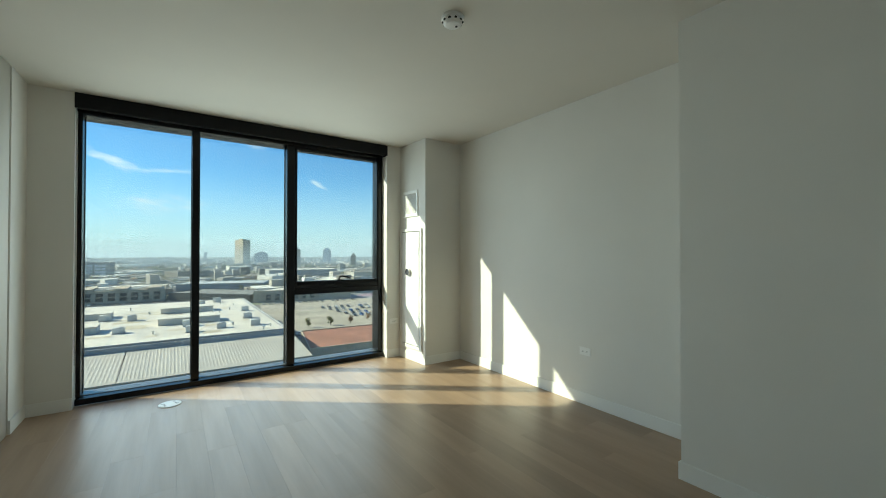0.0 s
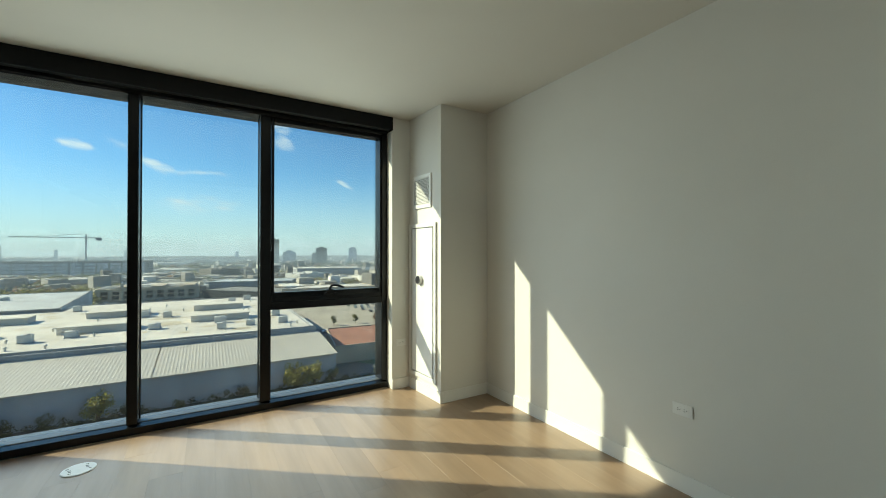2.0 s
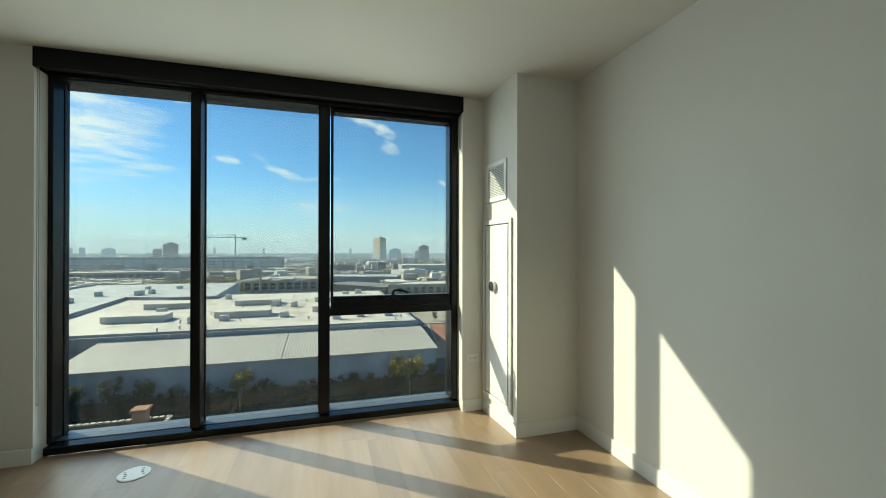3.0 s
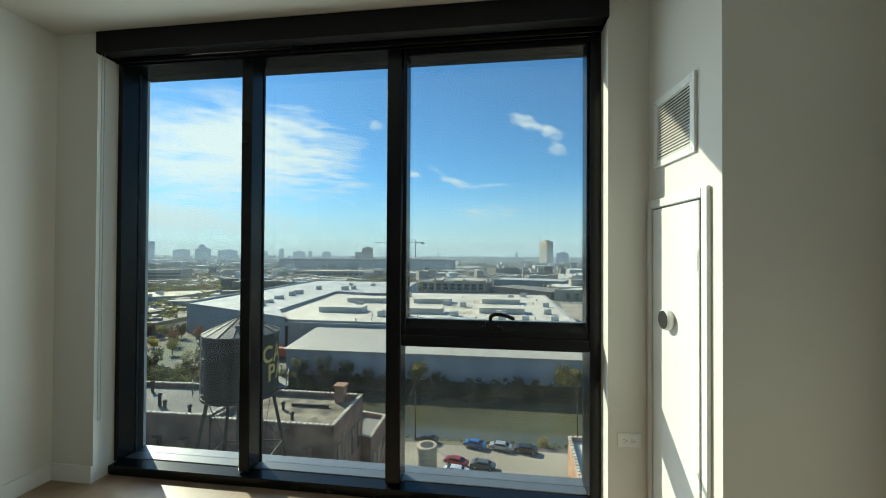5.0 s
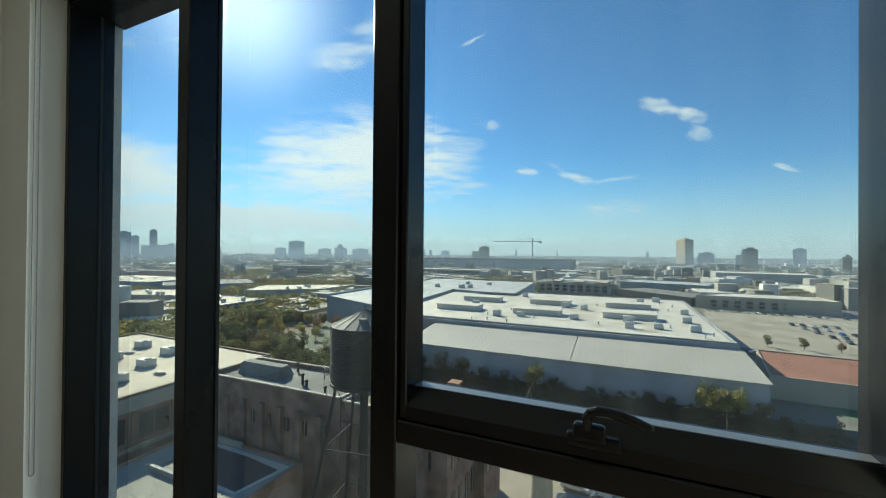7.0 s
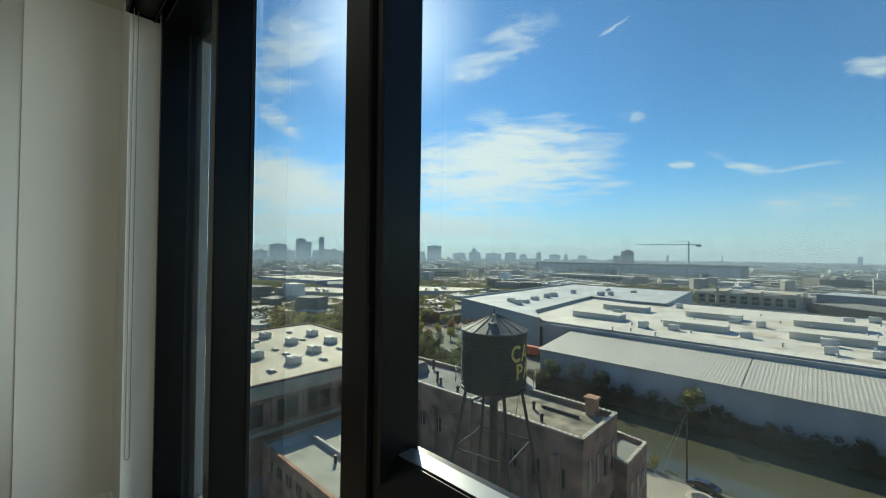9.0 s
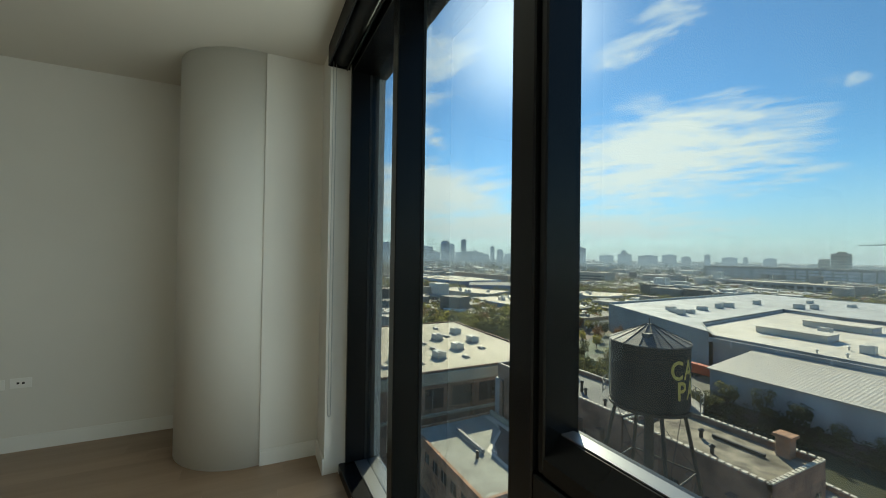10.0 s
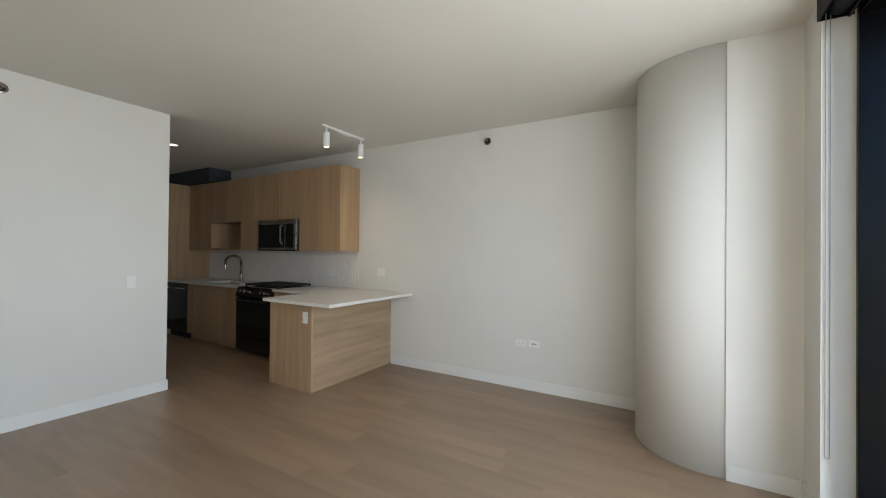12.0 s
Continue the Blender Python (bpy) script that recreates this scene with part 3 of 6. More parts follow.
sink = thing("kitchen_sink", (-1.13, -1.8, 0.68), "undermounted stainless steel sink", "sink")
sb = bmesh.new()
box(sx0 - 0.01, sx1 + 0.01, sy0 - 0.01, sy1 + 0.01, 0.68, 0.69, 0, sb)
box(sx0 - 0.012, sx0, sy0, sy1, 0.69, CB - 0.001, 0, sb); box(sx1, sx1 + 0.012, sy0, sy1, 0.69, CB - 0.001, 0, sb)
box(sx0, sx1, sy0 - 0.012, sy0, 0.69, CB - 0.001, 0, sb); box(sx0, sx1, sy1, sy1 + 0.012, 0.69, CB - 0.001, 0, sb)
part("basin", sb, STEEL, sink)
part("drain", rod((-1.13, -1.8, 0.6902), (-1.13, -1.8, 0.694), 0.045, seg=24), CHROME, sink)
fau = thing("kitchen_faucet", (-1.385, -1.95, CT), "brushed nickel gooseneck faucet", "faucet")
part("base", lathe([(0.028, CT), (0.028, CT + 0.012), (0.024, CT + 0.02), (0.024, CT + 0.11), (0.018, CT + 0.125)], 24, (-1.385, -1.95, 0)), CHROME, fau, smooth=False)
arc = [(-1.385, -1.95, CT + 0.12)] + [(-1.385 + 0.10 * (1 - math.cos(a)), -1.95 - 0.06 * (1 - math.cos(a)), CT + 0.31 + 0.10 * math.sin(a)) for a in [k * math.pi / 12 for k in range(12)]]
arc.append((-1.19, -2.067, CT + 0.27))
part("spout", tube(arc, 0.018, 14), CHROME, fau, smooth=True)
part("spray_head", rod(arc[-1], (-1.185, -2.07, CT + 0.19), 0.020, seg=14), CHROME, fau)
part("lever", rod((-1.365, -1.935, CT + 0.075), (-1.33, -1.87, CT + 0.085), 0.008), CHROME, fau)

dw = thing("dishwasher", (-1.15, -2.76, 0), "black built-in dishwasher with a bar handle", "dishwasher")
part("body", box(XL, FX - 0.03, -3.055, -2.449, 0.10, CB - 0.001), SLOT, dw)
part("door", box(FX - 0.0295, FX + 0.012, -3.052, -2.452, 0.105, CB - 0.006, 0.004), BLACKGLASS, dw)
part("handle", rod((FX + 0.045, -3.0, 0.80), (FX + 0.045, -2.50, 0.80), 0.010), STEEL, dw, "steel bar handle")
part("handle_post", box(FX + 0.0125, FX + 0.045, -2.53, -2.51, 0.79, 0.81), STEEL, dw)
part("handle_post", box(FX + 0.0125, FX + 0.045, -2.99, -2.97, 0.79, 0.81), STEEL, dw)
part("toe_panel", box(FX - 0.07, FX - 0.05, -3.052, -2.452, 0.0, 0.10), SLOT, dw)

KNOB = mat("polished_steel_knob", (0.74, 0.71, 0.67), 0.18, metal=1.0, vary=0.02)
rg = thing("gas_range", (-1.1, -0.68, 0), "black slide-in gas range with iron grates and steel knobs", "range")
ry0, ry1 = -1.060, -0.300
part("body", box(XL + 0.015, FX - 0.005, ry0, ry1, 0.03, 0.905), SLOT, rg)
od = part("oven_door", box(FX - 0.0045, FX + 0.045, ry0 + 0.004, ry1 - 0.004, 0.235, 0.765, 0.006), BLACKGLASS, rg)
part("handle", rod((FX + 0.085, ry0 + 0.06, 0.735), (FX + 0.085, ry1 - 0.06, 0.735), 0.012), SLOT, od)
for yy in (ry0 + 0.08, ry1 - 0.08):
    part("handle_post", rod((FX + 0.0455, yy, 0.735), (FX + 0.085, yy, 0.735), 0.008), SLOT, od)
part("drawer", box(FX - 0.0045, FX + 0.043, ry0 + 0.004, ry1 - 0.004, 0.045, 0.228, 0.006), BLACKGLASS, rg)
cp = bmesh.new()
ring = [(FX - 0.05, 0.912), (FX + 0.03, 0.895), (FX + 0.055, 0.800), (FX + 0.045, 0.772), (FX - 0.05, 0.772)]
ends = [[cp.verts.new((x, y, z)) for x, z in ring] for y in (ry0 + 0.002, ry1 - 0.002)]
cp.faces.new(ends[0]); cp.faces.new(ends[1])
for k in range(5):
    cp.faces.new((ends[0][k], ends[0][(k + 1) % 5], ends[1][(k + 1) % 5], ends[1][k]))
part("control_panel", cp, BLACKGLASS, rg, "black glass control panel")
part("trim_strip", box(FX - 0.045, FX + 0.028, ry0 + 0.002, ry1 - 0.002, 0.9125, 0.9175, 0.001), STEEL, rg, "stainless trim strip")
for yy in (ry0 + 0.08, ry0 + 0.16, ry0 + 0.24, ry1 - 0.16, ry1 - 0.08):
    kb = rod((FX + 0.042, yy, 0.848), (FX + 0.085, yy, 0.859), 0.022, seg=20)
    part("knob", kb, KNOB, rg)
part("cooktop", box(XL + 0.02, FX - 0.0505, ry0 + 0.002, ry1 - 0.002, 0.9055, 0.916, 0.002), BLACKGLASS, rg)
for k in range(3):
    g0 = ry0 + 0.02 + k * 0.241
    gr = bmesh.new()
    for x in (-1.42, -0.88):
        box(x - 0.008, x + 0.008, g0, g0 + 0.236, 0.930, 0.946, 0.002, gr)
    for yy in (g0, g0 + 0.110, g0 + 0.22):
        box(-1.42, -0.88, yy, yy + 0.016, 0.932, 0.948, 0.002, gr)
    for x in (-1.28, -1.15, -1.02):
        box(x - 0.006, x + 0.006, g0 + 0.016, g0 + 0.22, 0.933, 0.947, 0.001, gr)
    for x in (-1.41, -0.89):
        for yy in (g0 + 0.008, g0 + 0.228):
            box(x - 0.006, x + 0.006, yy - 0.006, yy + 0.006, 0.9162, 0.932, 0, gr)
    part("grate", gr, IRON, rg)
for x in (-1.29, -1.01):
    for yy in (ry0 + 0.14, ry1 - 0.14):
        part("burner_cap", lathe([(0.045, 0.9162), (0.045, 0.922), (0.032, 0.925), (0.030, 0.929)], 20, (x, yy, 0)), IRON, rg)

UX = -1.123


def upper_cabinet(y0, y1, z0, z1, doors, label):
    t = thing("upper_cabinet", (-1.3, (y0 + y1) / 2, z0), label, "cabinet")
    part("carcass", box(XL, UX - 0.0195, y0, y1, z0, z1), WOODV, t)
    for a, b in zip(doors, doors[1:]):
        bar_handle_free_door(t, UX, a, b, z0, z1)
    return t


CZ0, CZ1 = 1.417, 2.532
ed = upper_cabinet(-0.215, 0.545, CZ0, CZ1, (-0.215, 0.165, 0.545), "oak laminate wall cabinet with two plain doors")
part("side_panel", box(XL, UX + 0.001, 0.5455, 0.556, CZ0, CZ1, 0.001), WOODV, ed, "upright-grained side panel")
upper_cabinet(-1.060, -0.2155, 1.86, CZ1, (-1.060, -0.64, -0.2155), "oak laminate wall cabinet over the microwave")
upper_cabinet(-1.540, -1.0605, CZ0, CZ1, (-1.540, -1.0605), "oak laminate wall cabinet with a plain door")
cub = upper_cabinet(-2.400, -1.5405, 1.862, CZ1, (-2.400, -1.97, -1.5405), "oak laminate wall cabinet above an open niche")
nb = bmesh.new()
box(XL, UX, -2.400, -2.381, CZ0, 1.8615, 0, nb); box(XL, UX, -1.5595, -1.5405, CZ0, 1.8615, 0, nb)
box(XL, UX, -2.381, -1.5595, CZ0, CZ0 + 0.03, 0, nb); box(XL, XL + 0.012, -2.381, -1.5595, CZ0 + 0.03, 1.8615, 0, nb)
part("open_niche", nb, WOODV, cub, "open oak-lined shelf niche")
upper_cabinet(-3.050, -2.4005, CZ0, CZ1, (-3.050, -2.725, -2.4005), "oak laminate wall cabinet at the kitchen's dark end")
tall = thing("tall_cabinet", (-1.1, -3.4, 0), "tall oak laminate pantry cabinet, closed", "cabinet")
part("side_panel", box(XL, FX + 0.03, -3.0905, -3.0715, 0.0, CZ1, 0.001), WOODV, tall)
part("carcass", box(XL, FX + 0.005, -3.75, -3.091, 0.10, CZ1), WOODV, tall)
part("door", box(FX + 0.0055, FX + 0.025, -3.745, -3.093, 0.10, CZ1, 0.001), WOODV, tall)
part("toe_kick", box(XL, FX - 0.05, -3.75, -3.091, 0.0, 0.0995), WOODV, tall)

mw = thing("microwave", (-1.27, -0.64, CZ0), "stainless over-the-range microwave with a black glass door", "microwave")
my0, my1, MX = -1.055, -0.222, -1.072
part("body", box(XL, MX - 0.03, my0, my1, CZ0, 1.855, 0.002), SLOT, mw)
md = part("door", box(MX - 0.0295, MX, my0, my1, CZ0 + 0.018, 1.852, 0.004), STEEL, mw)
part("window", box(MX + 0.0002, MX + 0.003, my0 + 0.02, my0 + 0.60, CZ0 + 0.045, 1.79, 0.001), BLACKGLASS, md, "black glass door window")
part("control_panel", box(MX + 0.0002, MX + 0.003, my0 + 0.615, my1 - 0.05, CZ0 + 0.045, 1.79, 0.001), BLACKGLASS, md)
part("handle", tube([(MX + 0.001, my0 + 0.56, CZ0 + 0.09), (MX + 0.04, my0 + 0.56, CZ0 + 0.12), (MX + 0.045, my0 + 0.56, 1.64), (MX + 0.04, my0 + 0.56, 1.76), (MX + 0.001, my0 + 0.56, 1.785)], 0.011, 10), STEEL, md, smooth=True)
part("vent_strip", box(MX - 0.028, MX - 0.002, my0 + 0.01, my1 - 0.01, CZ0 - 0.004, CZ0 + 0.0175), SLOT, mw)

bsp = thing("backsplash", (-1.47, -1.2, CT), "white chevron tile backsplash behind the range", "backsplash", kind="structure")
part("grout_bed", box(XL, XL + 0.006, -3.0705, 0.553, CT, CZ0), GROUT, bsp)
tiles = []
tfaces = []
tw, ang = 0.034, 0.034
row = CT + 0.002
while row < CZ0 - 0.052:
    y = -3.068
    k = 0
    while y < 0.55 - tw:
        lo = row + (0 if k % 2 == 0 else ang * 0.55)
        hi = row + (ang * 0.55 if k % 2 == 0 else 0)
        i = len(tiles)
        a, b = y + 0.0012, y + tw - 0.0012
        for xx, ins in ((XL + 0.006, 0), (XL + 0.0070, 0.0007)):
            tiles += [(xx, a + ins, lo + ins), (xx, b - ins, hi + ins), (xx, b - ins, hi + 0.0195 - ins), (xx, a + ins, lo + 0.0195 - ins)]
        tfaces += [(i + 4, i + 5, i + 6, i + 7), (i, i + 1, i + 5, i + 4), (i + 1, i + 2, i + 6, i + 5), (i + 2, i + 3, i + 7, i + 6), (i + 3, i, i + 4, i + 7)]
        y += tw
        k += 1
    row += 0.0225
tm = bpy.data.meshes.new("tile")
tm.from_pydata(tiles, [], tfaces)
tm.materials.append(TILE)
to = tagged(new("tiles", tm), "small white chevron tiles", kind="stuff")
to.parent = bsp
to.matrix_parent_inverse = Matrix.Translation((1.47, 1.2, -CT))

# ---- kitchen lamps ----
trk = thing("track_light", (-0.78, 0.95, C), "white ceiling track with two lit cylinder spots", "track light")
part("track", box(-1.10, -0.46, 0.932, 0.968, C - 0.020, C, 0.002), WHITE, trk)
part("power_feed", box(-0.88, -0.70, 0.925, 0.975, C - 0.030, C - 0.0202, 0.002), WHITE, trk)
for x in (-0.515, -1.055):
    part("stem", rod((x, 0.95, C - 0.075), (x, 0.95, C - 0.0202), 0.008), WHITE, trk)
    can = part("spot_can", lathe([(0.033, C - 0.235), (0.035, C - 0.232), (0.035, C - 0.08), (0.032, C - 0.0755)], 28, (x, 0.95, 0)), WHITE, trk)
    part("lens", lathe([(0.027, C - 0.2352), (0.026, C - 0.238)], 24, (x, 0.95, 0)), LENS, can, "glowing warm lens")
    spot = bpy.data.lights.new("track_spot", "SPOT")
    spot.energy, spot.color, spot.spot_size, spot.spot_blend, spot.shadow_soft_size = 1.5, (1.0, 0.70, 0.40), radians(110), 1.0, 0.03
    new("track_spot", spot).matrix_world = look((x, 0.95, C - 0.245), (x, 0.95, 0.0))
spot = bpy.data.lights.new("downlight_spot", "SPOT")
spot.energy, spot.color, spot.spot_size, spot.spot_blend, spot.shadow_soft_size = 0.35, (1.0, 0.70, 0.40), radians(130), 1.0, 0.04
new("downlight_spot", spot).matrix_world = look((-0.09, -1.42, C - 0.016), (-0.09, -1.42, 0.0))
dl = thing("recessed_downlight", (-0.09, -1.42, C), "small lit recessed ceiling downlight", "downlight")
part("trim_ring", lathe([(0.060, C - 0.001), (0.062, C - 0.004), (0.050, C - 0.006)], 32, (-0.09, -1.42, 0)), WHITE, dl)
part("lens", lathe([(0.048, C - 0.0062), (0.046, C - 0.009)], 28, (-0.09, -1.42, 0)), LENS, dl, "glowing warm lens")

# ---- outdoors: materials ----
G = -38.6           # street level below the flat
ROOFW = mat("white_membrane_roof", (0.68, 0.625, 0.53), 0.7, vary=0.10, scale=0.06, grain=0.10, grain_scale=0.9)
ROOFC = mat("cream_membrane_roof", (0.53, 0.465, 0.345), 0.8, vary=0.10, scale=0.08, grain=0.10, grain_scale=1.2)
ROOFG = mat("grey_felt_roof", (0.23, 0.225, 0.21), 0.9, vary=0.16, scale=0.15, grain=0.12, grain_scale=1.6)
ROOFD = mat("worn_gravel_roof", (0.33, 0.285, 0.215), 0.95, vary=0.32, scale=0.5, grain=0.22, grain_scale=2.5)
CORR = mat("ribbed_pale_metal", (0.53, 0.485, 0.405), 0.5, vary=0.06, scale=0.05, grain=0.05, grain_scale=0.6)
WALLW = mat("weathered_white_cladding", (0.50, 0.52, 0.53), 0.7, vary=0.16, scale=0.10, grain=0.08, grain_scale=1.0, stretch=(1, 1, 0.25))
WALLG = mat("grey_cladding", (0.34, 0.345, 0.35), 0.7, vary=0.1, scale=0.1, grain=0.08, grain_scale=1.0)
TAN = mat("tan_brick_wall", (0.46, 0.39, 0.30), 0.85, vary=0.1, scale=0.12, grain=0.08, grain_scale=1.4)
TERRA = mat("rust_red_roof", (0.33, 0.15, 0.10), 0.85, vary=0.14, scale=0.15, grain=0.08, grain_scale=1.0)
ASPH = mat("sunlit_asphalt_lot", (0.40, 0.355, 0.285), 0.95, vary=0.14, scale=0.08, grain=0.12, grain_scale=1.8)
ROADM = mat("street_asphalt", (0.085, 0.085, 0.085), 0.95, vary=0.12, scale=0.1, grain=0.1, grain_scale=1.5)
HVAC = mat("galvanised_plant", (0.60, 0.59, 0.54), 0.6, metal=0.0, vary=0.08, scale=1.0)
WINDARK = mat("dark_factory_glass", (0.030, 0.034, 0.038), 0.15, vary=0.3, scale=0.6)
COPING = mat("pale_tile_coping", (0.66, 0.60, 0.50), 0.8, vary=0.15, scale=1.5)
CONC = mat("weathered_concrete", (0.50, 0.42, 0.31), 0.9, vary=0.14, scale=0.5, grain=0.12, grain_scale=3.0)
TANK = mat("black_tank_staves", (0.017, 0.018, 0.017), 0.75, vary=0.25, scale=0.7, grain=0.2, grain_scale=5, stretch=(3, 3, 0.3))
TANKTOP = mat("grey_tank_roof", (0.16, 0.16, 0.155), 0.7, vary=0.25, scale=0.9, grain=0.15, grain_scale=6)
RUSTY = mat("dark_painted_steel", (0.035, 0.034, 0.032), 0.6, vary=0.3, scale=1.2)
YELLOW = mat("faded_yellow_paint", (0.62, 0.50, 0.13), 0.7, vary=0.08, scale=2)
WATER = mat("murky_green_water", (0.10, 0.10, 0.06), 0.12, vary=0.15, scale=0.03, grain_scale=0.7, bump=0.25)
BARK = mat("tree_bark", (0.07, 0.055, 0.04), 0.9, vary=0.2, scale=4)
LEAF = [mat("olive_leaves", (0.21, 0.205, 0.085), 0.7, vary=0.2, scale=0.5, per_island=0.45),
        mat("yellow_leaves", (0.42, 0.37, 0.10), 0.7, vary=0.2, scale=0.5, per_island=0.4),
        mat("dull_green_leaves", (0.105, 0.11, 0.05), 0.7, vary=0.2, scale=0.5, per_island=0.45),
        mat("rusty_leaves", (0.23, 0.125, 0.06), 0.7, vary=0.2, scale=0.5, per_island=0.4)]
for m_ in LEAF:
    n_, l_ = m_.node_tree.nodes, m_.node_tree.links
    thin = n_.new("ShaderNodeBsdfTranslucent"); both_ = n_.new("ShaderNodeMixShader"); both_.inputs[0].default_value = 0.5
    l_.new(n_["Principled BSDF"].inputs["Base Color"].links[0].from_socket, thin.inputs[0])
    l_.new(n_["Principled BSDF"].outputs[0], both_.inputs[1]); l_.new(thin.outputs[0], both_.inputs[2])
    l_.new(both_.outputs[0], n_["Material Output"].inputs["Surface"])
# On the far towers this pale tone has haze mixed into the windows.
BANDS = mat("tower_window_bands", (0.42, 0.45, 0.49), 0.5)
BLACKCLAD = mat("black_metal_cladding", (0.045, 0.047, 0.05), 0.6, vary=0.1, scale=0.1)
GARAGE = mat("brown_grey_concrete", (0.21, 0.195, 0.18), 0.85, vary=0.1, scale=0.1)
# Bluish pallor of distance put into the towers' base colour.
TOWERS = mat("haze_paled_tower_cladding", (0.62, 0.65, 0.70), 0.7, vary=0.12, scale=0.02)
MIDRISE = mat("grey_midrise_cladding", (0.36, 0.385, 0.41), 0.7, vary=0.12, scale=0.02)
ROOFL = mat("pale_grey_roof", (0.50, 0.51, 0.51), 0.75, vary=0.12, scale=0.08, grain=0.1, grain_scale=1.0)
BEIGE = mat("beige_tower_concrete", (0.56, 0.49, 0.38), 0.8, vary=0.06, scale=0.02)


def brick(name, color, dark, mortar, size=1.0):
    m = mat(name, color, 0.9, vary=0.12, scale=0.3)
    n, l = m.node_tree.nodes, m.node_tree.links
    tc = n.new("ShaderNodeTexCoord")
    mp = n.new("ShaderNodeMapping"); mp.inputs["Rotation"].default_value = (radians(90), 0, 0)
    l.new(tc.outputs["Object"], mp.inputs[0])
    b = n.new("ShaderNodeTexBrick")
    b.inputs["Color1"].default_value, b.inputs["Color2"].default_value, b.inputs["Mortar"].default_value = (*color, 1), (*dark, 1), (*mortar, 1)
    b.inputs["Scale"].default_value = 2.2 * size
    b.inputs["Mortar Size"].default_value = 0.025
    l.new(mp.outputs[0], b.inputs[0])
    st = n.new("ShaderNodeTexNoise"); st.inputs["Scale"].default_value = 0.45; st.inputs["Detail"].default_value = 5
    l.new(tc.outputs["Object"], st.inputs[0])
    r = n.new("ShaderNodeMapRange"); r.inputs["From Min"].default_value = 0.3; r.inputs["From Max"].default_value = 0.7; r.inputs["To Min"].default_value = 0.5; r.inputs["To Max"].default_value = 1.45
    l.new(st.outputs["Fac"], r.inputs["Value"])
    v = n.new("ShaderNodeVectorMath"); v.operation = "SCALE"
    l.new(b.outputs["Color"], v.inputs[0]); l.new(r.outputs[0], v.inputs["Scale"])
    l.new(v.outputs[0], n["Principled BSDF"].inputs["Base Color"])
    return m


BRICKD = brick("soot_dark_brick", (0.27, 0.155, 0.105), (0.18, 0.105, 0.08), (0.25, 0.20, 0.16))
BRICKO = brick("orange_brick", (0.42, 0.21, 0.11), (0.33, 0.16, 0.09), (0.40, 0.33, 0.27))

# ---- ground, river and lots ----
gm = bpy.data.materials.new("city_ground")
gm.use_nodes = True
gn, gl = gm.node_tree.nodes, gm.node_tree.links
gt = gn.new("ShaderNodeTexCoord")
g1 = gn.new("ShaderNodeTexNoise"); g1.inputs["Scale"].default_value = 0.012; g1.inputs["Detail"].default_value = 6
g2 = gn.new("ShaderNodeTexVoronoi"); g2.inputs["Scale"].default_value = 0.035
gl.new(gt.outputs["Object"], g1.inputs[0]); gl.new(gt.outputs["Object"], g2.inputs[0])
gr1 = gn.new("ShaderNodeValToRGB")
gr1.color_ramp.elements[0].position, gr1.color_ramp.elements[0].color = 0.38, (0.15, 0.145, 0.10, 1)
gr1.color_ramp.elements[1].position, gr1.color_ramp.elements[1].color = 0.62, (0.31, 0.295, 0.27, 1)
gl.new(g1.outputs["Fac"], gr1.inputs[0])
gmix = gn.new("ShaderNodeMixRGB"); gmix.blend_type = "MULTIPLY"; gmix.inputs[0].default_value = 0.35
gl.new(gr1.outputs[0], gmix.inputs[1]); gl.new(g2.outputs["Color"], gmix.inputs[2])
gl.new(gmix.outputs[0], gn["Principled BSDF"].inputs["Base Color"])
gn["Principled BSDF"].inputs["Roughness"].default_value = 0.95
bm = bmesh.new()
prof = [(-1500, G), (86.0, G), (88.0, G - 3.4), (118.5, G - 3.4), (121.3, G + 0.9), (127, G), (4900, G)]
cols = [[bm.verts.new((x, y, z)) for y, z in prof] for x in (-4900, -600, -60, 40, 500, 4900)]
for p, q in zip(cols, cols[1:]):
    for k in range(len(prof) - 1):
        bm.faces.new((p[k], q[k], q[k + 1], p[k + 1]))
solid("ground", bm, gm, "flat city ground with a river channel", "ground")
solid("river", box(-1500, 1500, 86.4, 120.0, G - 3.0, G - 2.2), WATER, "slow murky green river between its banks", "river")
solid("parking_lot", prism([(-24, 84.5), (44, 83.5), (44, 20), (-18, 20)], G, G + 0.05), ASPH, "sunlit worn asphalt parking lot by the river", "parking lot")
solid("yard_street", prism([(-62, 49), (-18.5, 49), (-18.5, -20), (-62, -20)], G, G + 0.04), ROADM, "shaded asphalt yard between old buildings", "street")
solid("far_parking_lot", prism([(40, 209), (190, 200), (190, 325), (56, 338)], G, G + 0.05), ASPH, "large sunlit parking lot beyond the sheds", "parking lot")
solid("far_street", prism([(40, 196), (260, 184), (260, 196), (40, 208)], G, G + 0.06), ROADM, "street beyond the sheds", "road")
stripe = mat("white_road_paint", (0.6, 0.6, 0.57), 0.8)
for k in range(9):
    solid("parking_stripe", prism([(-8.0 + k * 2.7, 62), (-7.88 + k * 2.7, 62), (-7.88 + k * 2.7, 66.5), (-8.0 + k * 2.7, 66.5)], G + 0.054, G + 0.058), stripe, "worn white parking stripe", "marking")


# ---- the tower that carries the flat ----
own = thing("apartment_tower", (3, -8, G), "pale concrete apartment tower below the flat", "building")
part("wall", box(-14, 24, -26, 4.9, G, -0.32), mat("pale_tower_concrete", (0.45, 0.44, 0.42), 0.8, vary=0.08, scale=0.3), own)
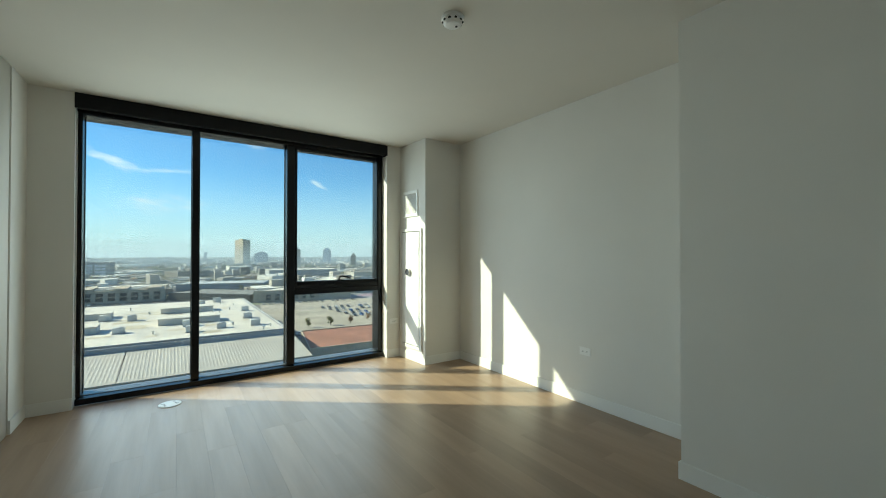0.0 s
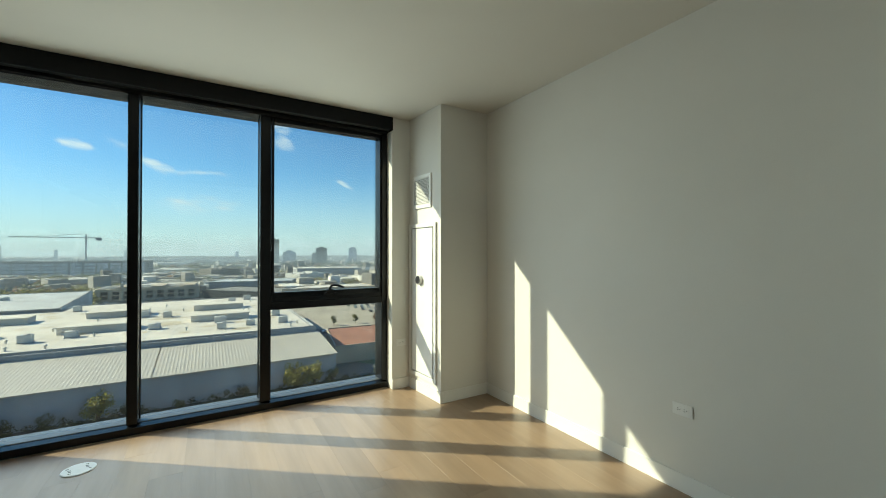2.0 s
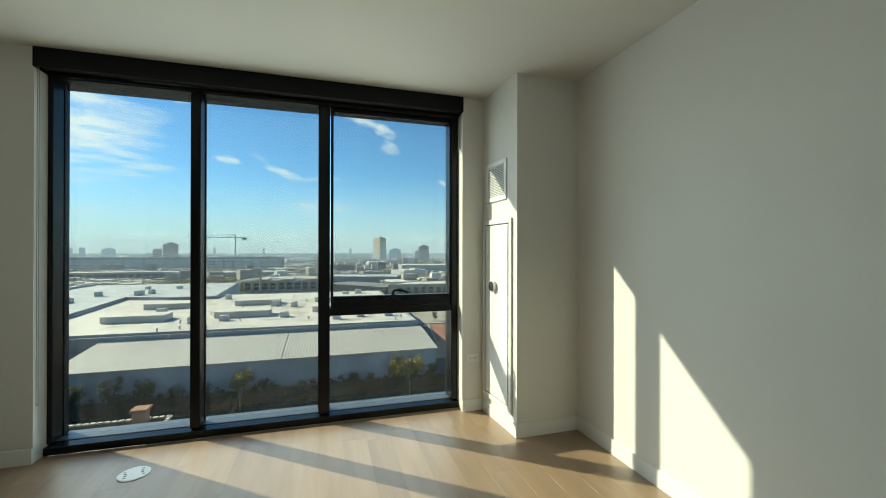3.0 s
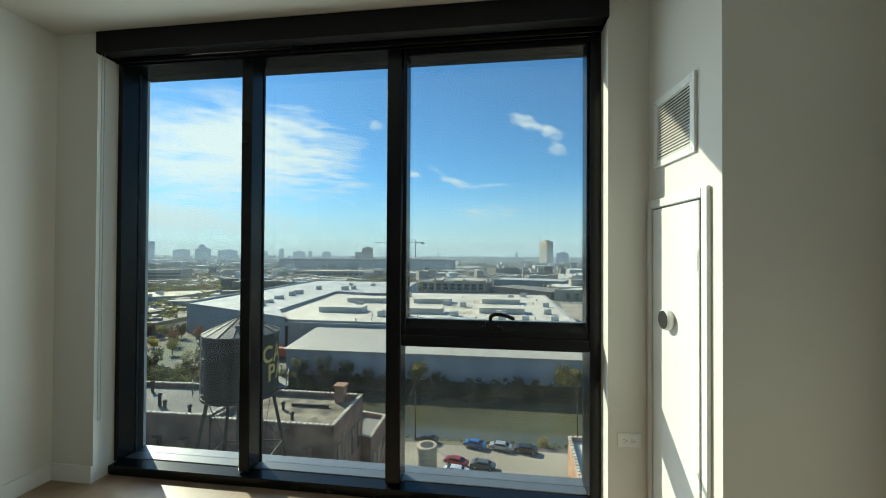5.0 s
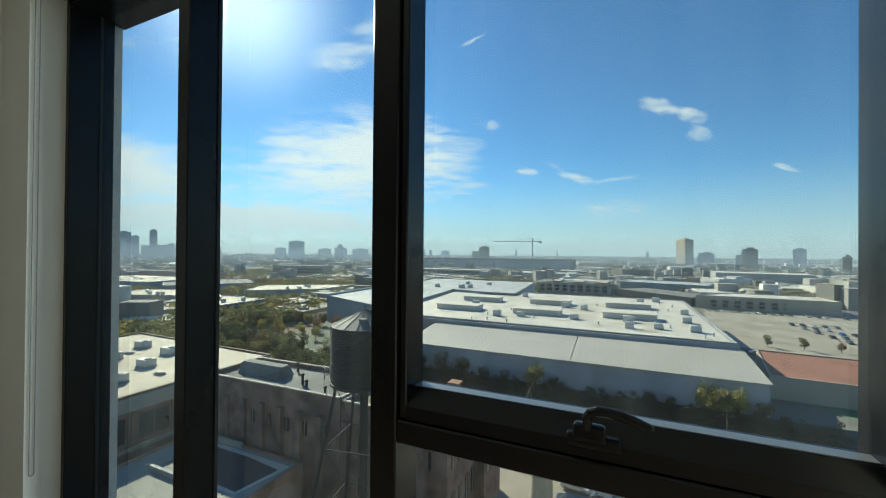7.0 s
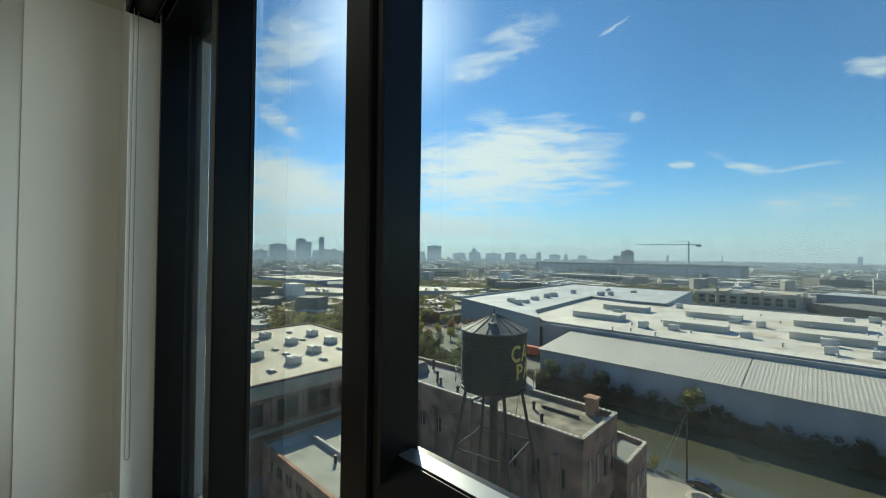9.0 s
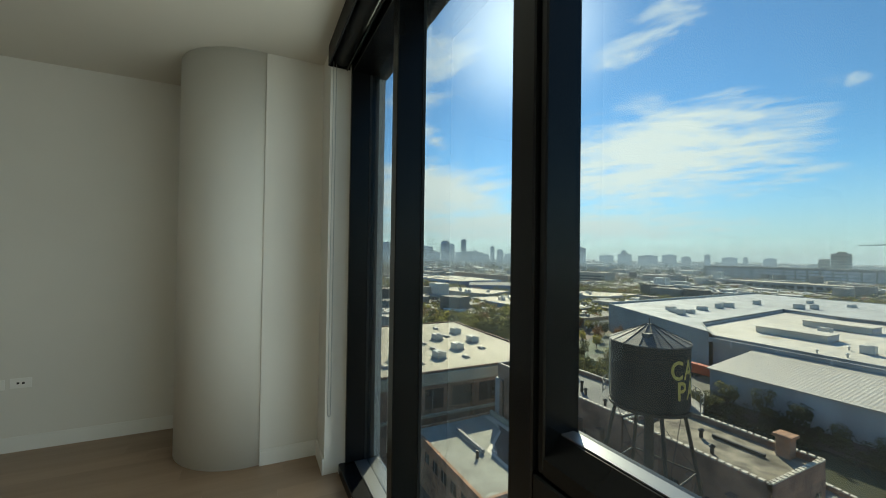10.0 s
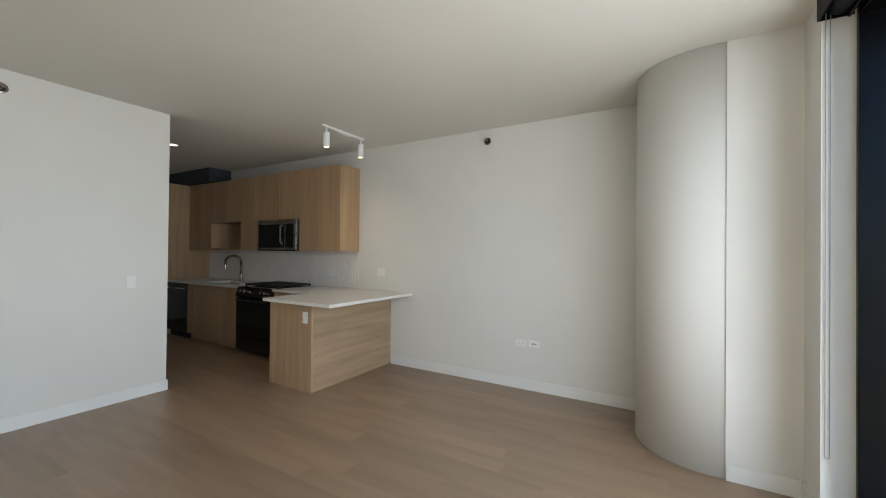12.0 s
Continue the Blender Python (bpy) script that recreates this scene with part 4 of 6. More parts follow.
for k in range(12):
    z_ = G + 2.6 + k * 2.95
    part("window_band", box(-13.6, 23.6, 4.9, 4.98, z_, z_ + 1.9), WINDARK, own)


# ---- buildings ----
def facade_windows(parent, face, at, lo, hi, z0, z1, n, rows=1, fill=0.62, material=None):
    """n windows in a row on the wall whose plane is at: face 'x' or 'y', each with a frame bar."""
    span = (hi - lo) / n
    rise = (z1 - z0) / rows
    for r in range(rows):
        for k in range(n):
            a = lo + span * (k + 0.5 - fill / 2)
            b = lo + span * (k + 0.5 + fill / 2)
            c, d = z0 + rise * r + rise * 0.12, z0 + rise * (r + 1) - rise * 0.12
            s = 0.06
            bm = box(a, b, at - s, at + s, c, d) if face == "y" else box(at - s, at + s, a, b, c, d)
            w = part("window", bm, material or WINDARK, parent)
            mid = (a + b) / 2
            bar = box(mid - 0.05, mid + 0.05, at - s - 0.03, at + s + 0.03, c, d) if face == "y" else box(at - s - 0.03, at + s + 0.03, mid - 0.05, mid + 0.05, c, d)
            part("glazing_bar", bar, WALLG, w)


def building(name, poly, z0, z1, wall, roof, label, parapet=0.5, coping=None, category="building"):
    cx, cy = sum(p[0] for p in poly) / len(poly), sum(p[1] for p in poly) / len(poly)
    t = thing(name, (cx, cy, z0), label, category)
    part("wall", prism(poly, z0, z1 - 0.02), wall, t)
    shrink = [(cx + (x - cx) * 0.985, cy + (y - cy) * 0.985) for x, y in poly]
    part("roof", prism(shrink, z1 - 0.015, z1 + 0.04), roof, t)
    if parapet:
        bm = bmesh.new()
        n = len(poly)
        for k in range(n):
            (ax, ay), (bx, by) = poly[k], poly[(k + 1) % n]
            d = Vector((bx - ax, by - ay, 0)); d.normalize()
            nn = Vector((cx - (ax + bx) / 2, cy - (ay + by) / 2, 0))
            w = Vector((-d.y, d.x, 0)); w = w if w.dot(nn) > 0 else -w
            w *= 0.35
            join(bm, prism([(ax, ay), (bx, by), (bx + w.x, by + w.y), (ax + w.x, ay + w.y)], z1 - 0.02, z1 + parapet))
        pp = part("parapet", bm, wall, t)
        cp = bmesh.new()
        for k in range(n):
            (ax, ay), (bx, by) = poly[k], poly[(k + 1) % n]
            ln = math.hypot(bx - ax, by - ay)
            d = Vector((bx - ax, by - ay, 0)) / ln
            nn = Vector((cx - (ax + bx) / 2, cy - (ay + by) / 2, 0))
            w = Vector((-d.y, d.x, 0)); w = w if w.dot(nn) > 0 else -w
            step = 0.75 if coping else 12.0
            s = 0.0
            while s < ln - 0.05:
                e = min(s + step, ln)
                a, b = Vector((ax, ay, 0)) + d * (s + (0.12 if coping else 0.02)) - w * 0.06, Vector((ax, ay, 0)) + d * (e - (0.12 if coping else 0.02)) - w * 0.06
                c2, d2 = b + w * 0.47, a + w * 0.47
                join(cp, prism([(a.x, a.y), (b.x, b.y), (c2.x, c2.y), (d2.x, d2.y)], z1 + parapet + 0.002, z1 + parapet + (0.16 if coping else 0.1)))
                s = e
        part("coping", cp, coping or wall, pp, "pale coping tiles" if coping else "")
    return t


def rooftop_unit(at, sx, sy, sz, rz=0.0):
    t = thing("rooftop_unit", at, "grey metal air-handling unit on a flat roof", "rooftop unit", "rooftop units", rz=rz or 360.0)
    part("curb", box(-sx / 2 - 0.1, sx / 2 + 0.1, -sy / 2 - 0.1, sy / 2 + 0.1, 0.0, 0.25), WALLG, t)
    part("cabinet", box(-sx / 2, sx / 2, -sy / 2, sy / 2, 0.25, sz, 0.05), HVAC, t)
    part("louvre", box(-sx / 2 - 0.03, -sx / 2 + 0.02, -sy / 3, sy / 3, 0.5, sz * 0.8), WALLG, t)
    part("fan_shroud", lathe([(sy * 0.28, sz), (sy * 0.28, sz + 0.2), (sy * 0.2, sz + 0.2)], 14, (sx * 0.2, 0, 0)), WALLG, t)
    return t


# the white shed along the far bank, with its ribbed sloping roof
shed = thing("riverside_shed", (-15, 134, G), "long white riverside shed with a ribbed metal roof", "warehouse")
part("wall", prism([(-64.5, 122), (35, 122), (35, 146), (-64.5, 146)], G, G + 9.0), WALLW, shed)
for x0, x1 in ((-65.2, -11.0), (-10.8, 35.4)):
    bm = bmesh.new()
    x = x0
    wide = 0.82
    pts = []
    while x < x1:
        pts += [(x, 0.0), (x + wide * 0.45, 0.0), (x + wide * 0.55, 0.028), (x + wide * 0.9, 0.028)]
        x += wide
    rows_ = [[bm.verts.new((min(px, x1), yy, zz + pz)) for px, pz in pts] for yy, zz in ((121.4, G + 8.95), (146.2, G + 11.6))]
    low = [[bm.verts.new((xx, yy, zz - 0.3)) for xx in (x0, x1)] for yy, zz in ((121.4, G + 8.95), (146.2, G + 11.6))]
    for k in range(len(pts) - 1):
        bm.faces.new((rows_[0][k], rows_[0][k + 1], rows_[1][k + 1], rows_[1][k]))
    bm.faces.new((low[0][0], low[0][1], rows_[0][-1], rows_[0][0]))
    bm.faces.new((low[0][0], low[1][0], rows_[1][0], rows_[0][0]))
    part("roof", bm, CORR, shed, "pale ribbed metal roof sheets")
part("gable", prism([(-64.6, 121.9), (-64.3, 121.9), (-64.3, 146), (-64.6, 146)], G + 8, G + 9.0), WALLW, shed)

wh = building("warehouse", [(-79, 149.2), (34.2, 147.0), (34.6, 263), (-56, 263), (-56, 242.5), (-77.4, 242.5), (-101.2, 249.6), (-92.4, 166.2)], G, G + 13, WALLG, ROOFW, "huge flat white-roofed warehouse across the river", 0.3)
part("fascia_band", box(-79, 34.6, 146.4, 146.9, G + 11.4, G + 12.9), WALLG, wh, "dark band under the eaves")
for k in range(9):
    part("bay_post", box(-72 + k * 12.4, -71.5 + k * 12.4, 146.2, 146.39, G + 10.6, G + 12.9), ROOFL, wh)
wing = building("warehouse", [(-79.6, 147.8), (-93, 166), (-102, 250), (-78, 243), (-57, 243), (-65, 342), (-158, 342), (-150, 180)], G, G + 14.2, WALLG, ROOFL, "grey-roofed wing of the warehouse round an inner court", 0.3)
for z_ in (3.5, 7.2, 10.6):
    part("window_band", prism([(-82, 149.4), (-149, 180.2), (-149.2, 179.8), (-82.2, 149.0)], G + z_, G + z_ + 1.5), WINDARK, wing)
part("clerestory", prism([(-92.6, 167.2), (-101.4, 248.6), (-101.1, 248.6), (-92.3, 167.2)], G + 13.15, G + 14.0), BANDS, wing, "glazed strip over the lower roof")
part("clerestory", prism([(-100.5, 249.1), (-78.2, 242.6), (-78.2, 242.3), (-100.5, 248.8)], G + 13.15, G + 14.0), BANDS, wing, "glazed strip over the lower roof")
part("end_wall", prism([(-56.7, 243.4), (-64.7, 341.5), (-64.4, 341.5), (-56.4, 243.4)], G, G + 14.3), WALLW, wing, "white end wall")
part("roof_rail", prism([(-150.2, 181), (-158, 341), (-157.6, 341), (-149.8, 181)], G + 14.5, G + 15.4), HVAC, wing, "open steel screen along the roof edge")
seams = bmesh.new()
for k in range(18):
    x = -86 + k * 7.0
    join(seams, prism([(x, 150.5 if x > -78 else 176), (x + 0.22, 150.5 if x > -78 else 176), (x + 0.22, 241), (x, 241)], G + 13.041, G + 13.055))
for y in (175, 203, 231):
    join(seams, prism([(-86, y), (33, y), (33, y + 0.25), (-86, y + 0.25)], G + 13.056, G + 13.066))
part("roof_seams", seams, ROOFL, wh, "grey lap seams of the roof membrane")
patches = bmesh.new()
rnd = random.Random(41)
for k in range(46):
    x, y = rnd.uniform(-74, 26), rnd.uniform(152, 234)
    w, d = rnd.uniform(1.5, 9), rnd.uniform(1.0, 5)
    join(patches, prism([(x, y), (x + w, y), (x + w, y + d), (x, y + d)], G + 13.068 + k * 0.0006, G + 13.0684 + k * 0.0006))
part("roof_patches", patches, ROOFC, wh, "weathered patches on the white roof")
random.seed(11)
for x0, y0 in ((-77, 172), (-41, 174), (-4.5, 180), (-77, 207), (-41, 210), (-4.5, 214)):
    x1, y1 = x0 + 20, y0 + 8.5
    t = thing("roof_monitor", ((x0 + x1) / 2, (y0 + y1) / 2, G + 13), "long white clerestory box on the warehouse roof", "roof monitor", "roof monitors")
    part("box_wall", box(x0, x1, y0, y1, G + 13.04, G + 15.2, 0.05), ROOFW, t)
    part("lid", box(x0 - 0.3, x1 + 0.3, y0 - 0.3, y1 + 0.3, G + 15.21, G + 15.5, 0.05), ROOFW, t)
    part("end_glazing", box(x1, x1 + 0.06, y0 + 0.5, y1 - 0.5, G + 13.5, G + 15.0), BANDS, t)
    for k in range(7):
        part("rib", box(x0 + 1.5 + k * 2.8, x0 + 1.62 + k * 2.8, y0 - 0.08, y0, G + 13.1, G + 15.2), ROOFL, t)
for x, y in ((-45.4, 164.8), (-35.9, 168), (-14.9, 171), (-13.4, 200), (5, 174), (5.2, 160), (14.6, 163), (25.7, 182), (25.8, 162.7), (-22, 205), (28, 206), (12, 240), (-66, 196), (20, 250), (-50, 240)):
    rooftop_unit((x, y, G + 13.04), random.uniform(2.7, 3.7), random.uniform(2.0, 2.6), random.uniform(1.9, 2.5), random.uniform(-4, 4))
for x, y in ((-110, 180), (-114, 184), (-118, 186), (-122, 190), (-112, 190), (-116, 206), (-117, 222), (-118, 232), (-119, 262), (-100, 262), (-96, 268), (-92, 300), (-110, 300)):
    rooftop_unit((x, y, G + 14.24), random.uniform(2.6, 5.5), random.uniform(2.2, 3), random.uniform(1.5, 2.6), 6)
for k in range(34):
    x, y = random.uniform(-55, 30), random.uniform(150, 240)
    t = thing("roof_vent", (x, y, G + 13.04), "small roof vent on the white roof", "roof vent", "roof vents")
    part("pipe", rod((x, y, G + 13.04), (x, y, G + 13.9), 0.25, seg=10), HVAC, t)
    part("cowl", lathe([(0.45, G + 13.9), (0.45, G + 14.1), (0.15, G + 14.3)], 12, (x, y, 0)), HVAC, t)

rb = building("red_roof_shop", [(40, 141), (92, 138), (92, 172), (46, 176)], G, G + 6, TAN, TERRA, "low shop with a rust-red roof", 0.3)
BLUEW = mat("faded_blue_cladding", (0.17, 0.27, 0.42), 0.7, vary=0.12, scale=0.1, grain=0.06, grain_scale=1.0, stretch=(1, 1, 0.3))
tb = building("factory_block", [(-76, 408), (-6, 408), (-6, 452), (-76, 452)], G, G + 9.5, TAN, ROOFC, "tan brick factory with big windows", 0.4)
facade_windows(tb, "y", 408.0, -74, -8, G + 1.5, G + 8.5, 9, 2, 0.6)
for x in (-62, -40, -18):
    part("raised_bay", box(x, x + 9, 407.7, 440, G + 9.5, G + 11.6, 0.1), TAN, tb)
for y in (418, 428, 438):
    part("roof_strip", box(-75, -7, y, y + 3, G + 9.6, G + 10.5, 0.2), ROOFW, tb, "pale roof-light strip")
stk2 = thing("chimney_stack", (-58, 400, G), "pale brick chimney beside the factory", "chimney")
part("shaft", rod((-58, 400, G), (-58, 400, G + 15), 1.4, seg=14, r2=1.1), CONC, stk2)
tb2 = building("factory_block", [(-3.6, 404), (50.5, 349), (78, 376), (24, 431)], G, G + 6.5, BLACKCLAD, ROOFG, "black-clad industrial shed with a grey roof", 0.3)
tb3 = building("factory_block", [(53, 347), (132, 340), (132, 376), (80, 376)], G, G + 9, TAN, ROOFW, "tan brick depot with a pale roof", 0.4)
facade_windows(tb3, "y", 342.5, 60, 130, G + 1.5, G + 7, 10, 2, 0.5)
sv = building("silver_hall", [(112, 600), (205, 585), (212, 640), (116, 655)], G, G + 16, WALLG, ROOFW, "long hall with a bright white roof", 0.2)
tb4 = building("factory_block", [(2, 470), (78, 448), (92, 492), (14, 512)], G, G + 9, WALLG, ROOFL, "low factory range with a pale roof", 0.3)
tb5 = building("factory_block", [(-70, 478), (-8, 470), (-4, 500), (-66, 508)], G, G + 8, TAN, ROOFW, "low white-roofed factory range", 0.3)
bl = building("blue_warehouse", [(-362, 214), (-323, 276), (-372, 306), (-412, 244)], G, G + 8, BLUEW, ROOFG, "faded blue metal warehouse with a grey roof", 0.2)
lw1 = building("cream_roof_shed", [(-254, 150), (-206, 155), (-207, 190), (-256, 188)], G, G + 8, BLUEW, ROOFC, "low blue-walled shed with a cream roof", 0.3)
lw2 = building("cream_roof_shed", [(-268, 220), (-222, 259), (-226, 309), (-292, 262)], G, G + 8, WALLG, ROOFC, "low grey shed with a cream roof", 0.3)
lw3 = building("cream_roof_shed", [(-328, 151), (-268, 178), (-286, 212), (-342, 188)], G, G + 8, WALLG, ROOFC, "wide low shed with a cream roof", 0.3)
lw4 = building("cream_roof_shed", [(-520, 205), (-400, 222), (-405, 285), (-520, 275)], G, G + 9, BLUEW, ROOFC, "large cream-roofed warehouse by the river bend", 0.3)
orow = building("orange_brick_row", [(-560, 300), (-440, 320), (-444, 336), (-562, 318)], G, G + 12, BRICKO, ROOFG, "long orange brick row behind the warehouse", 0.3)
stp = building("office_block", [(-470, 430), (-395, 455), (-408, 490), (-480, 466)], G, G + 17, TAN, ROOFG, "brown office block with window bands", 0.4)
for z_ in (3, 7, 11):
    part("window_band", prism([(-469, 430), (-396, 454.4), (-396, 453.8), (-469, 429.4)], G + z_, G + z_ + 2.0), WINDARK, stp)
random.seed(61)
for t_, x0, x1, y0, y1, n in ((lw1, -250, -210, 156, 186, 7), (lw2, -260, -230, 240, 270, 6), (lw3, -315, -282, 168, 190, 6), (lw4, -505, -415, 225, 270, 9)):
    for k in range(n):
        x, y = random.uniform(x0, x1), random.uniform(y0, y1)
        part("roof_plant", box(x - 1.1, x + 1.1, y - 0.9, y + 0.9, G + 8.0, G + 10.3, 0.06), HVAC, t_)
brg = thing("river_bridge", (-207.5, 119, G), "pale grey steel footbridge over the river", "bridge")
part("deck", box(-209, -206, 88, 146, G + 3.9, G + 4.5, 0.05), WALLG, brg)
for x in (-209, -206.2):
    part("girder", box(x, x + 0.2, 88, 146, G + 4.5, G + 6.3, 0.03), WALLW, brg)
for y in (92, 117, 142):
    part("pier", box(-208.6, -206.4, y, y + 1.0, G - 3.2, G + 3.89, 0.05), CONC, brg)
gb = building("garage_block", [(-470, 812), (-84, 812), (-84, 870), (-470, 870)], G, G + 25, GARAGE, ROOFG, "wide dark parking structure", 0.6)
facade_windows(gb, "y", 812.0, -465, -88, G + 3, G + 23, 24, 4, 0.85, BANDS)
gb2 = building("garage_block", [(-300, 560), (-176, 560), (-176, 600), (-300, 600)], G, G + 12, WALLG, ROOFC, "grey office block with a pale roof", 0.5)
facade_windows(gb2, "y", 560.0, -296, -180, G + 2, G + 11, 14, 2, 0.7)

# the old brick works below the water tower
bw = building("brick_works", [(-64, 49.6), (-35.2, 50.3), (-35.2, 62), (-64, 61)], G, G + 17.6, BRICKD, ROOFG, "soot-dark brick works with tile-capped parapets", 0.7, COPING)
bw2 = building("brick_works", [(-35.0, 50.3), (-18.0, 50.3), (-18.0, 61.5), (-35.0, 61.5)], G, G + 17.3, BRICKD, ROOFD, "soot-dark brick works with a bare gravel roof", 0.7, COPING)
for t, x0, x1, n in ((bw, -63.5, -35.5, 7), (bw2, -34.8, -18.2, 4)):
    for k in range(n):
        x = x0 + (x1 - x0) * (k + 0.15) / n
        part("pilaster", box(x, x + 0.9, 49.25, 50.2, G, G + 15.4), BRICKD, t)
facade_windows(bw, "y", 49.9, -62, -36, G + 11.5, G + 14.2, 7, 1, 0.22)
facade_windows(bw2, "y", 50.25, -33, -19, G + 5.0, G + 8.0, 4, 1, 0.3)
facade_windows(bw2, "y", 50.25, -33, -19, G + 11.0, G + 14.0, 4, 1, 0.3)
facade_windows(bw2, "x", -17.98, 51, 61, G + 10.5, G + 15.5, 4, 1, 0.42)
facade_windows(bw2, "x", -17.98, 51, 61, G + 3.5, G + 8.5, 4, 1, 0.42)
lowb = building("brick_annexe", [(-21.0, 61.8), (-16.2, 60), (-16.2, 68.5), (-21.0, 69.5)], G, G + 11.5, BRICKD, ROOFG, "low brick annexe with a tile-capped parapet", 0.6, COPING)
facade_windows(lowb, "x", -16.18, 60.5, 68, G + 6, G + 9.5, 3, 1, 0.45)
chm = thing("roof_chimney", (-21, 60, G + 17.3), "squat red brick chimney on the works' roof", "chimney")
part("stack", box(-21.7, -20.3, 59.4, 60.8, G + 17.35, G + 19.6, 0.06), BRICKO, chm)
part("cap", box(-21.95, -20.05, 59.15, 61.05, G + 19.61, G + 19.95, 0.05), BRICKO, chm)
hut = thing("roof_hut", (-56, 56, G + 17.6), "tarred roof-light hut on the brick works", "roof hut")
hb = prism([(-61, 53.5), (-51.5, 53.5), (-51.5, 57.5), (-61, 57.5)], G + 17.65, G + 19.6)
for v in hb.verts:
    if v.co.z > G + 19:
        v.co.y = 55.5 + (v.co.y - 55.5) * 0.45
part("walls", hb, ROOFG, hut)
for x, y, h in ((-46, 54, 1.6), (-44.6, 53.4, 0.9), (-40, 52.6, 0.8), (-52, 59, 1.5), (-28, 56, 0.6), (-25, 53, 0.5)):
    t = thing("vent_pipe", (x, y, G + 17.3), "dark vent pipe on an old roof", "vent pipe", "vent pipes")
    part("pipe", rod((x, y, G + 17.3), (x, y, G + 17.6 + h), 0.22, seg=10), RUSTY, t)
    part("cowl", lathe([(0.34, G + 17.6 + h), (0.34, G + 17.75 + h), (0.1, G + 17.95 + h)], 10, (x, y, 0)), RUSTY, t)
t = thing("roof_beam", (-24.5, 57.5, G + 17.4), "rusty beam lying on the gravel roof", "beam")
part("beam", box(-27.5, -21.8, 57.3, 57.7, G + 17.38, G + 17.75, 0.03), RUSTY, t)

OLIVE = mat("olive_beige_render", (0.47, 0.44, 0.35), 0.85, vary=0.10, scale=0.2, grain=0.08, grain_scale=2.0)
FELTL = mat("weathered_green_grey_felt", (0.40, 0.40, 0.35), 0.9, vary=0.12, scale=0.3, grain=0.1, grain_scale=2.5)
PUDDLE = mat("standing_rain_water", (0.09, 0.10, 0.11), 0.05, vary=0.1, scale=0.3)
# white-roofed plant and low roofs further left
wp = building("white_roof_plant", [(-122, -20), (-70, -20), (-70, 69), (-122, 70)], G, G + 16, BRICKD, ROOFC, "large cream-roofed plant with factory windows", 0.3)
facade_windows(wp, "x", -69.97, -19, 68, G + 8.2, G + 13.4, 13, 1, 0.72)
part("fascia", box(-70.0, -69.5, -20, 69, G + 13.7, G + 15.98, 0.05), OLIVE, wp, "plain olive-beige fascia")
part("ledge", box(-70.0, -69.45, -20, 69, G + 7.3, G + 7.9, 0.05), OLIVE, wp)
for k in range(15):
    part("pilaster", box(-70.0, -69.7, -19.6 + k * 6.08, -18.6 + k * 6.08, G, G + 13.69), BRICKD, wp)
random.seed(21)
for k in range(9):
    x, y = random.uniform(-118, -78), random.uniform(-10, 18)
    if k % 3 == 0:
        rooftop_unit((x, y, G + 16.04), 3.0, 2.2, 1.7, random.uniform(-5, 5))
    else:
        t = thing("skylight", (x, y, G + 16.04), "low domed skylight on the cream roof", "skylight", "skylights")
        part("kerb", box(x - 1.0, x + 1.0, y - 0.6, y + 0.6, G + 16.04, G + 16.35), WALLG, t)
        part("dome", box(x - 0.9, x + 0.9, y - 0.5, y + 0.5, G + 16.351, G + 16.6, 0.12), ROOFW, t)
for x, y in ((-84, 20), (-82, 34), (-80, 44), (-90, 40), (-86, 52), (-98, 52), (-92, 60), (-101, 42), (-104, 61), (-96, 32), (-110, 50)):
    rooftop_unit((x, y, G + 16.04), 3.0, 2.2, 1.6, 3)
for x, y in ((-77, 30), (-77, 38), (-78, 50), (-84, 58), (-88, 46), (-94, 46), (-88, 30), (-100, 56), (-106, 46), (-94, 38), (-82, 27), (-112, 58)):
    t = thing("skylight", (x, y, G + 16.04), "low domed skylight on the cream roof", "skylight", "skylights")
    part("kerb", box(x - 1.0, x + 1.0, y - 0.6, y + 0.6, G + 16.04, G + 16.35), WALLG, t)
    part("dome", box(x - 0.9, x + 0.9, y - 0.5, y + 0.5, G + 16.351, G + 16.6, 0.12), ROOFW, t)
lg = building("brick_garage", [(-64.5, 31.5), (-41, 31.8), (-41, 48.8), (-65, 48.8)], G, G + 8, BRICKO, FELTL, "low brick garage with a pale grey felt roof", 0.25)
facade_windows(lg, "y", 31.6, -63, -44, G + 4.6, G + 6.8, 6, 1, 0.5)
part("roof_rib", box(-60.5, -51.5, 38.2, 38.7, G + 8.05, G + 8.8, 0.04), WALLG, lg)
part("roof_kerb", box(-64.4, -53, 48.0, 48.5, G + 8.05, G + 9.0, 0.05), OLIVE, lg)
part("white_patch", prism([(-64, 46.6), (-58, 46.2), (-52.4, 39.6), (-43.5, 39.4), (-42, 47.6), (-63.5, 47.9)], G + 8.045, G + 8.060), ROOFW, lg, "bright white edge round a puddle")
part("puddle", prism([(-60, 46.9), (-57, 45.6), (-51.9, 40.2), (-44.0, 40.0), (-43, 46.2), (-50, 46.9)], G + 8.061, G + 8.068), PUDDLE, lg, "shallow rain puddle mirroring the sky")
part("roof_pipe", rod((-51, 37, G + 8.04), (-51, 37, G + 9.2), 0.25, seg=10), RUSTY, lg)
lv = building("tower_block_stair", [(-64.5, 49.3), (-62, 49.3), (-62, 56), (-64.5, 56)], G, G + 15, WALLG, ROOFG, "narrow dark stair tower beside the works", 0.3)
ob_ = building("orange_brick_house", [(13.2, 63.6), (12.0, 45), (40, 45), (40, 66)], G, G + 12, BRICKO, ROOFW, "orange brick building with a white roof", 0.6, COPING)
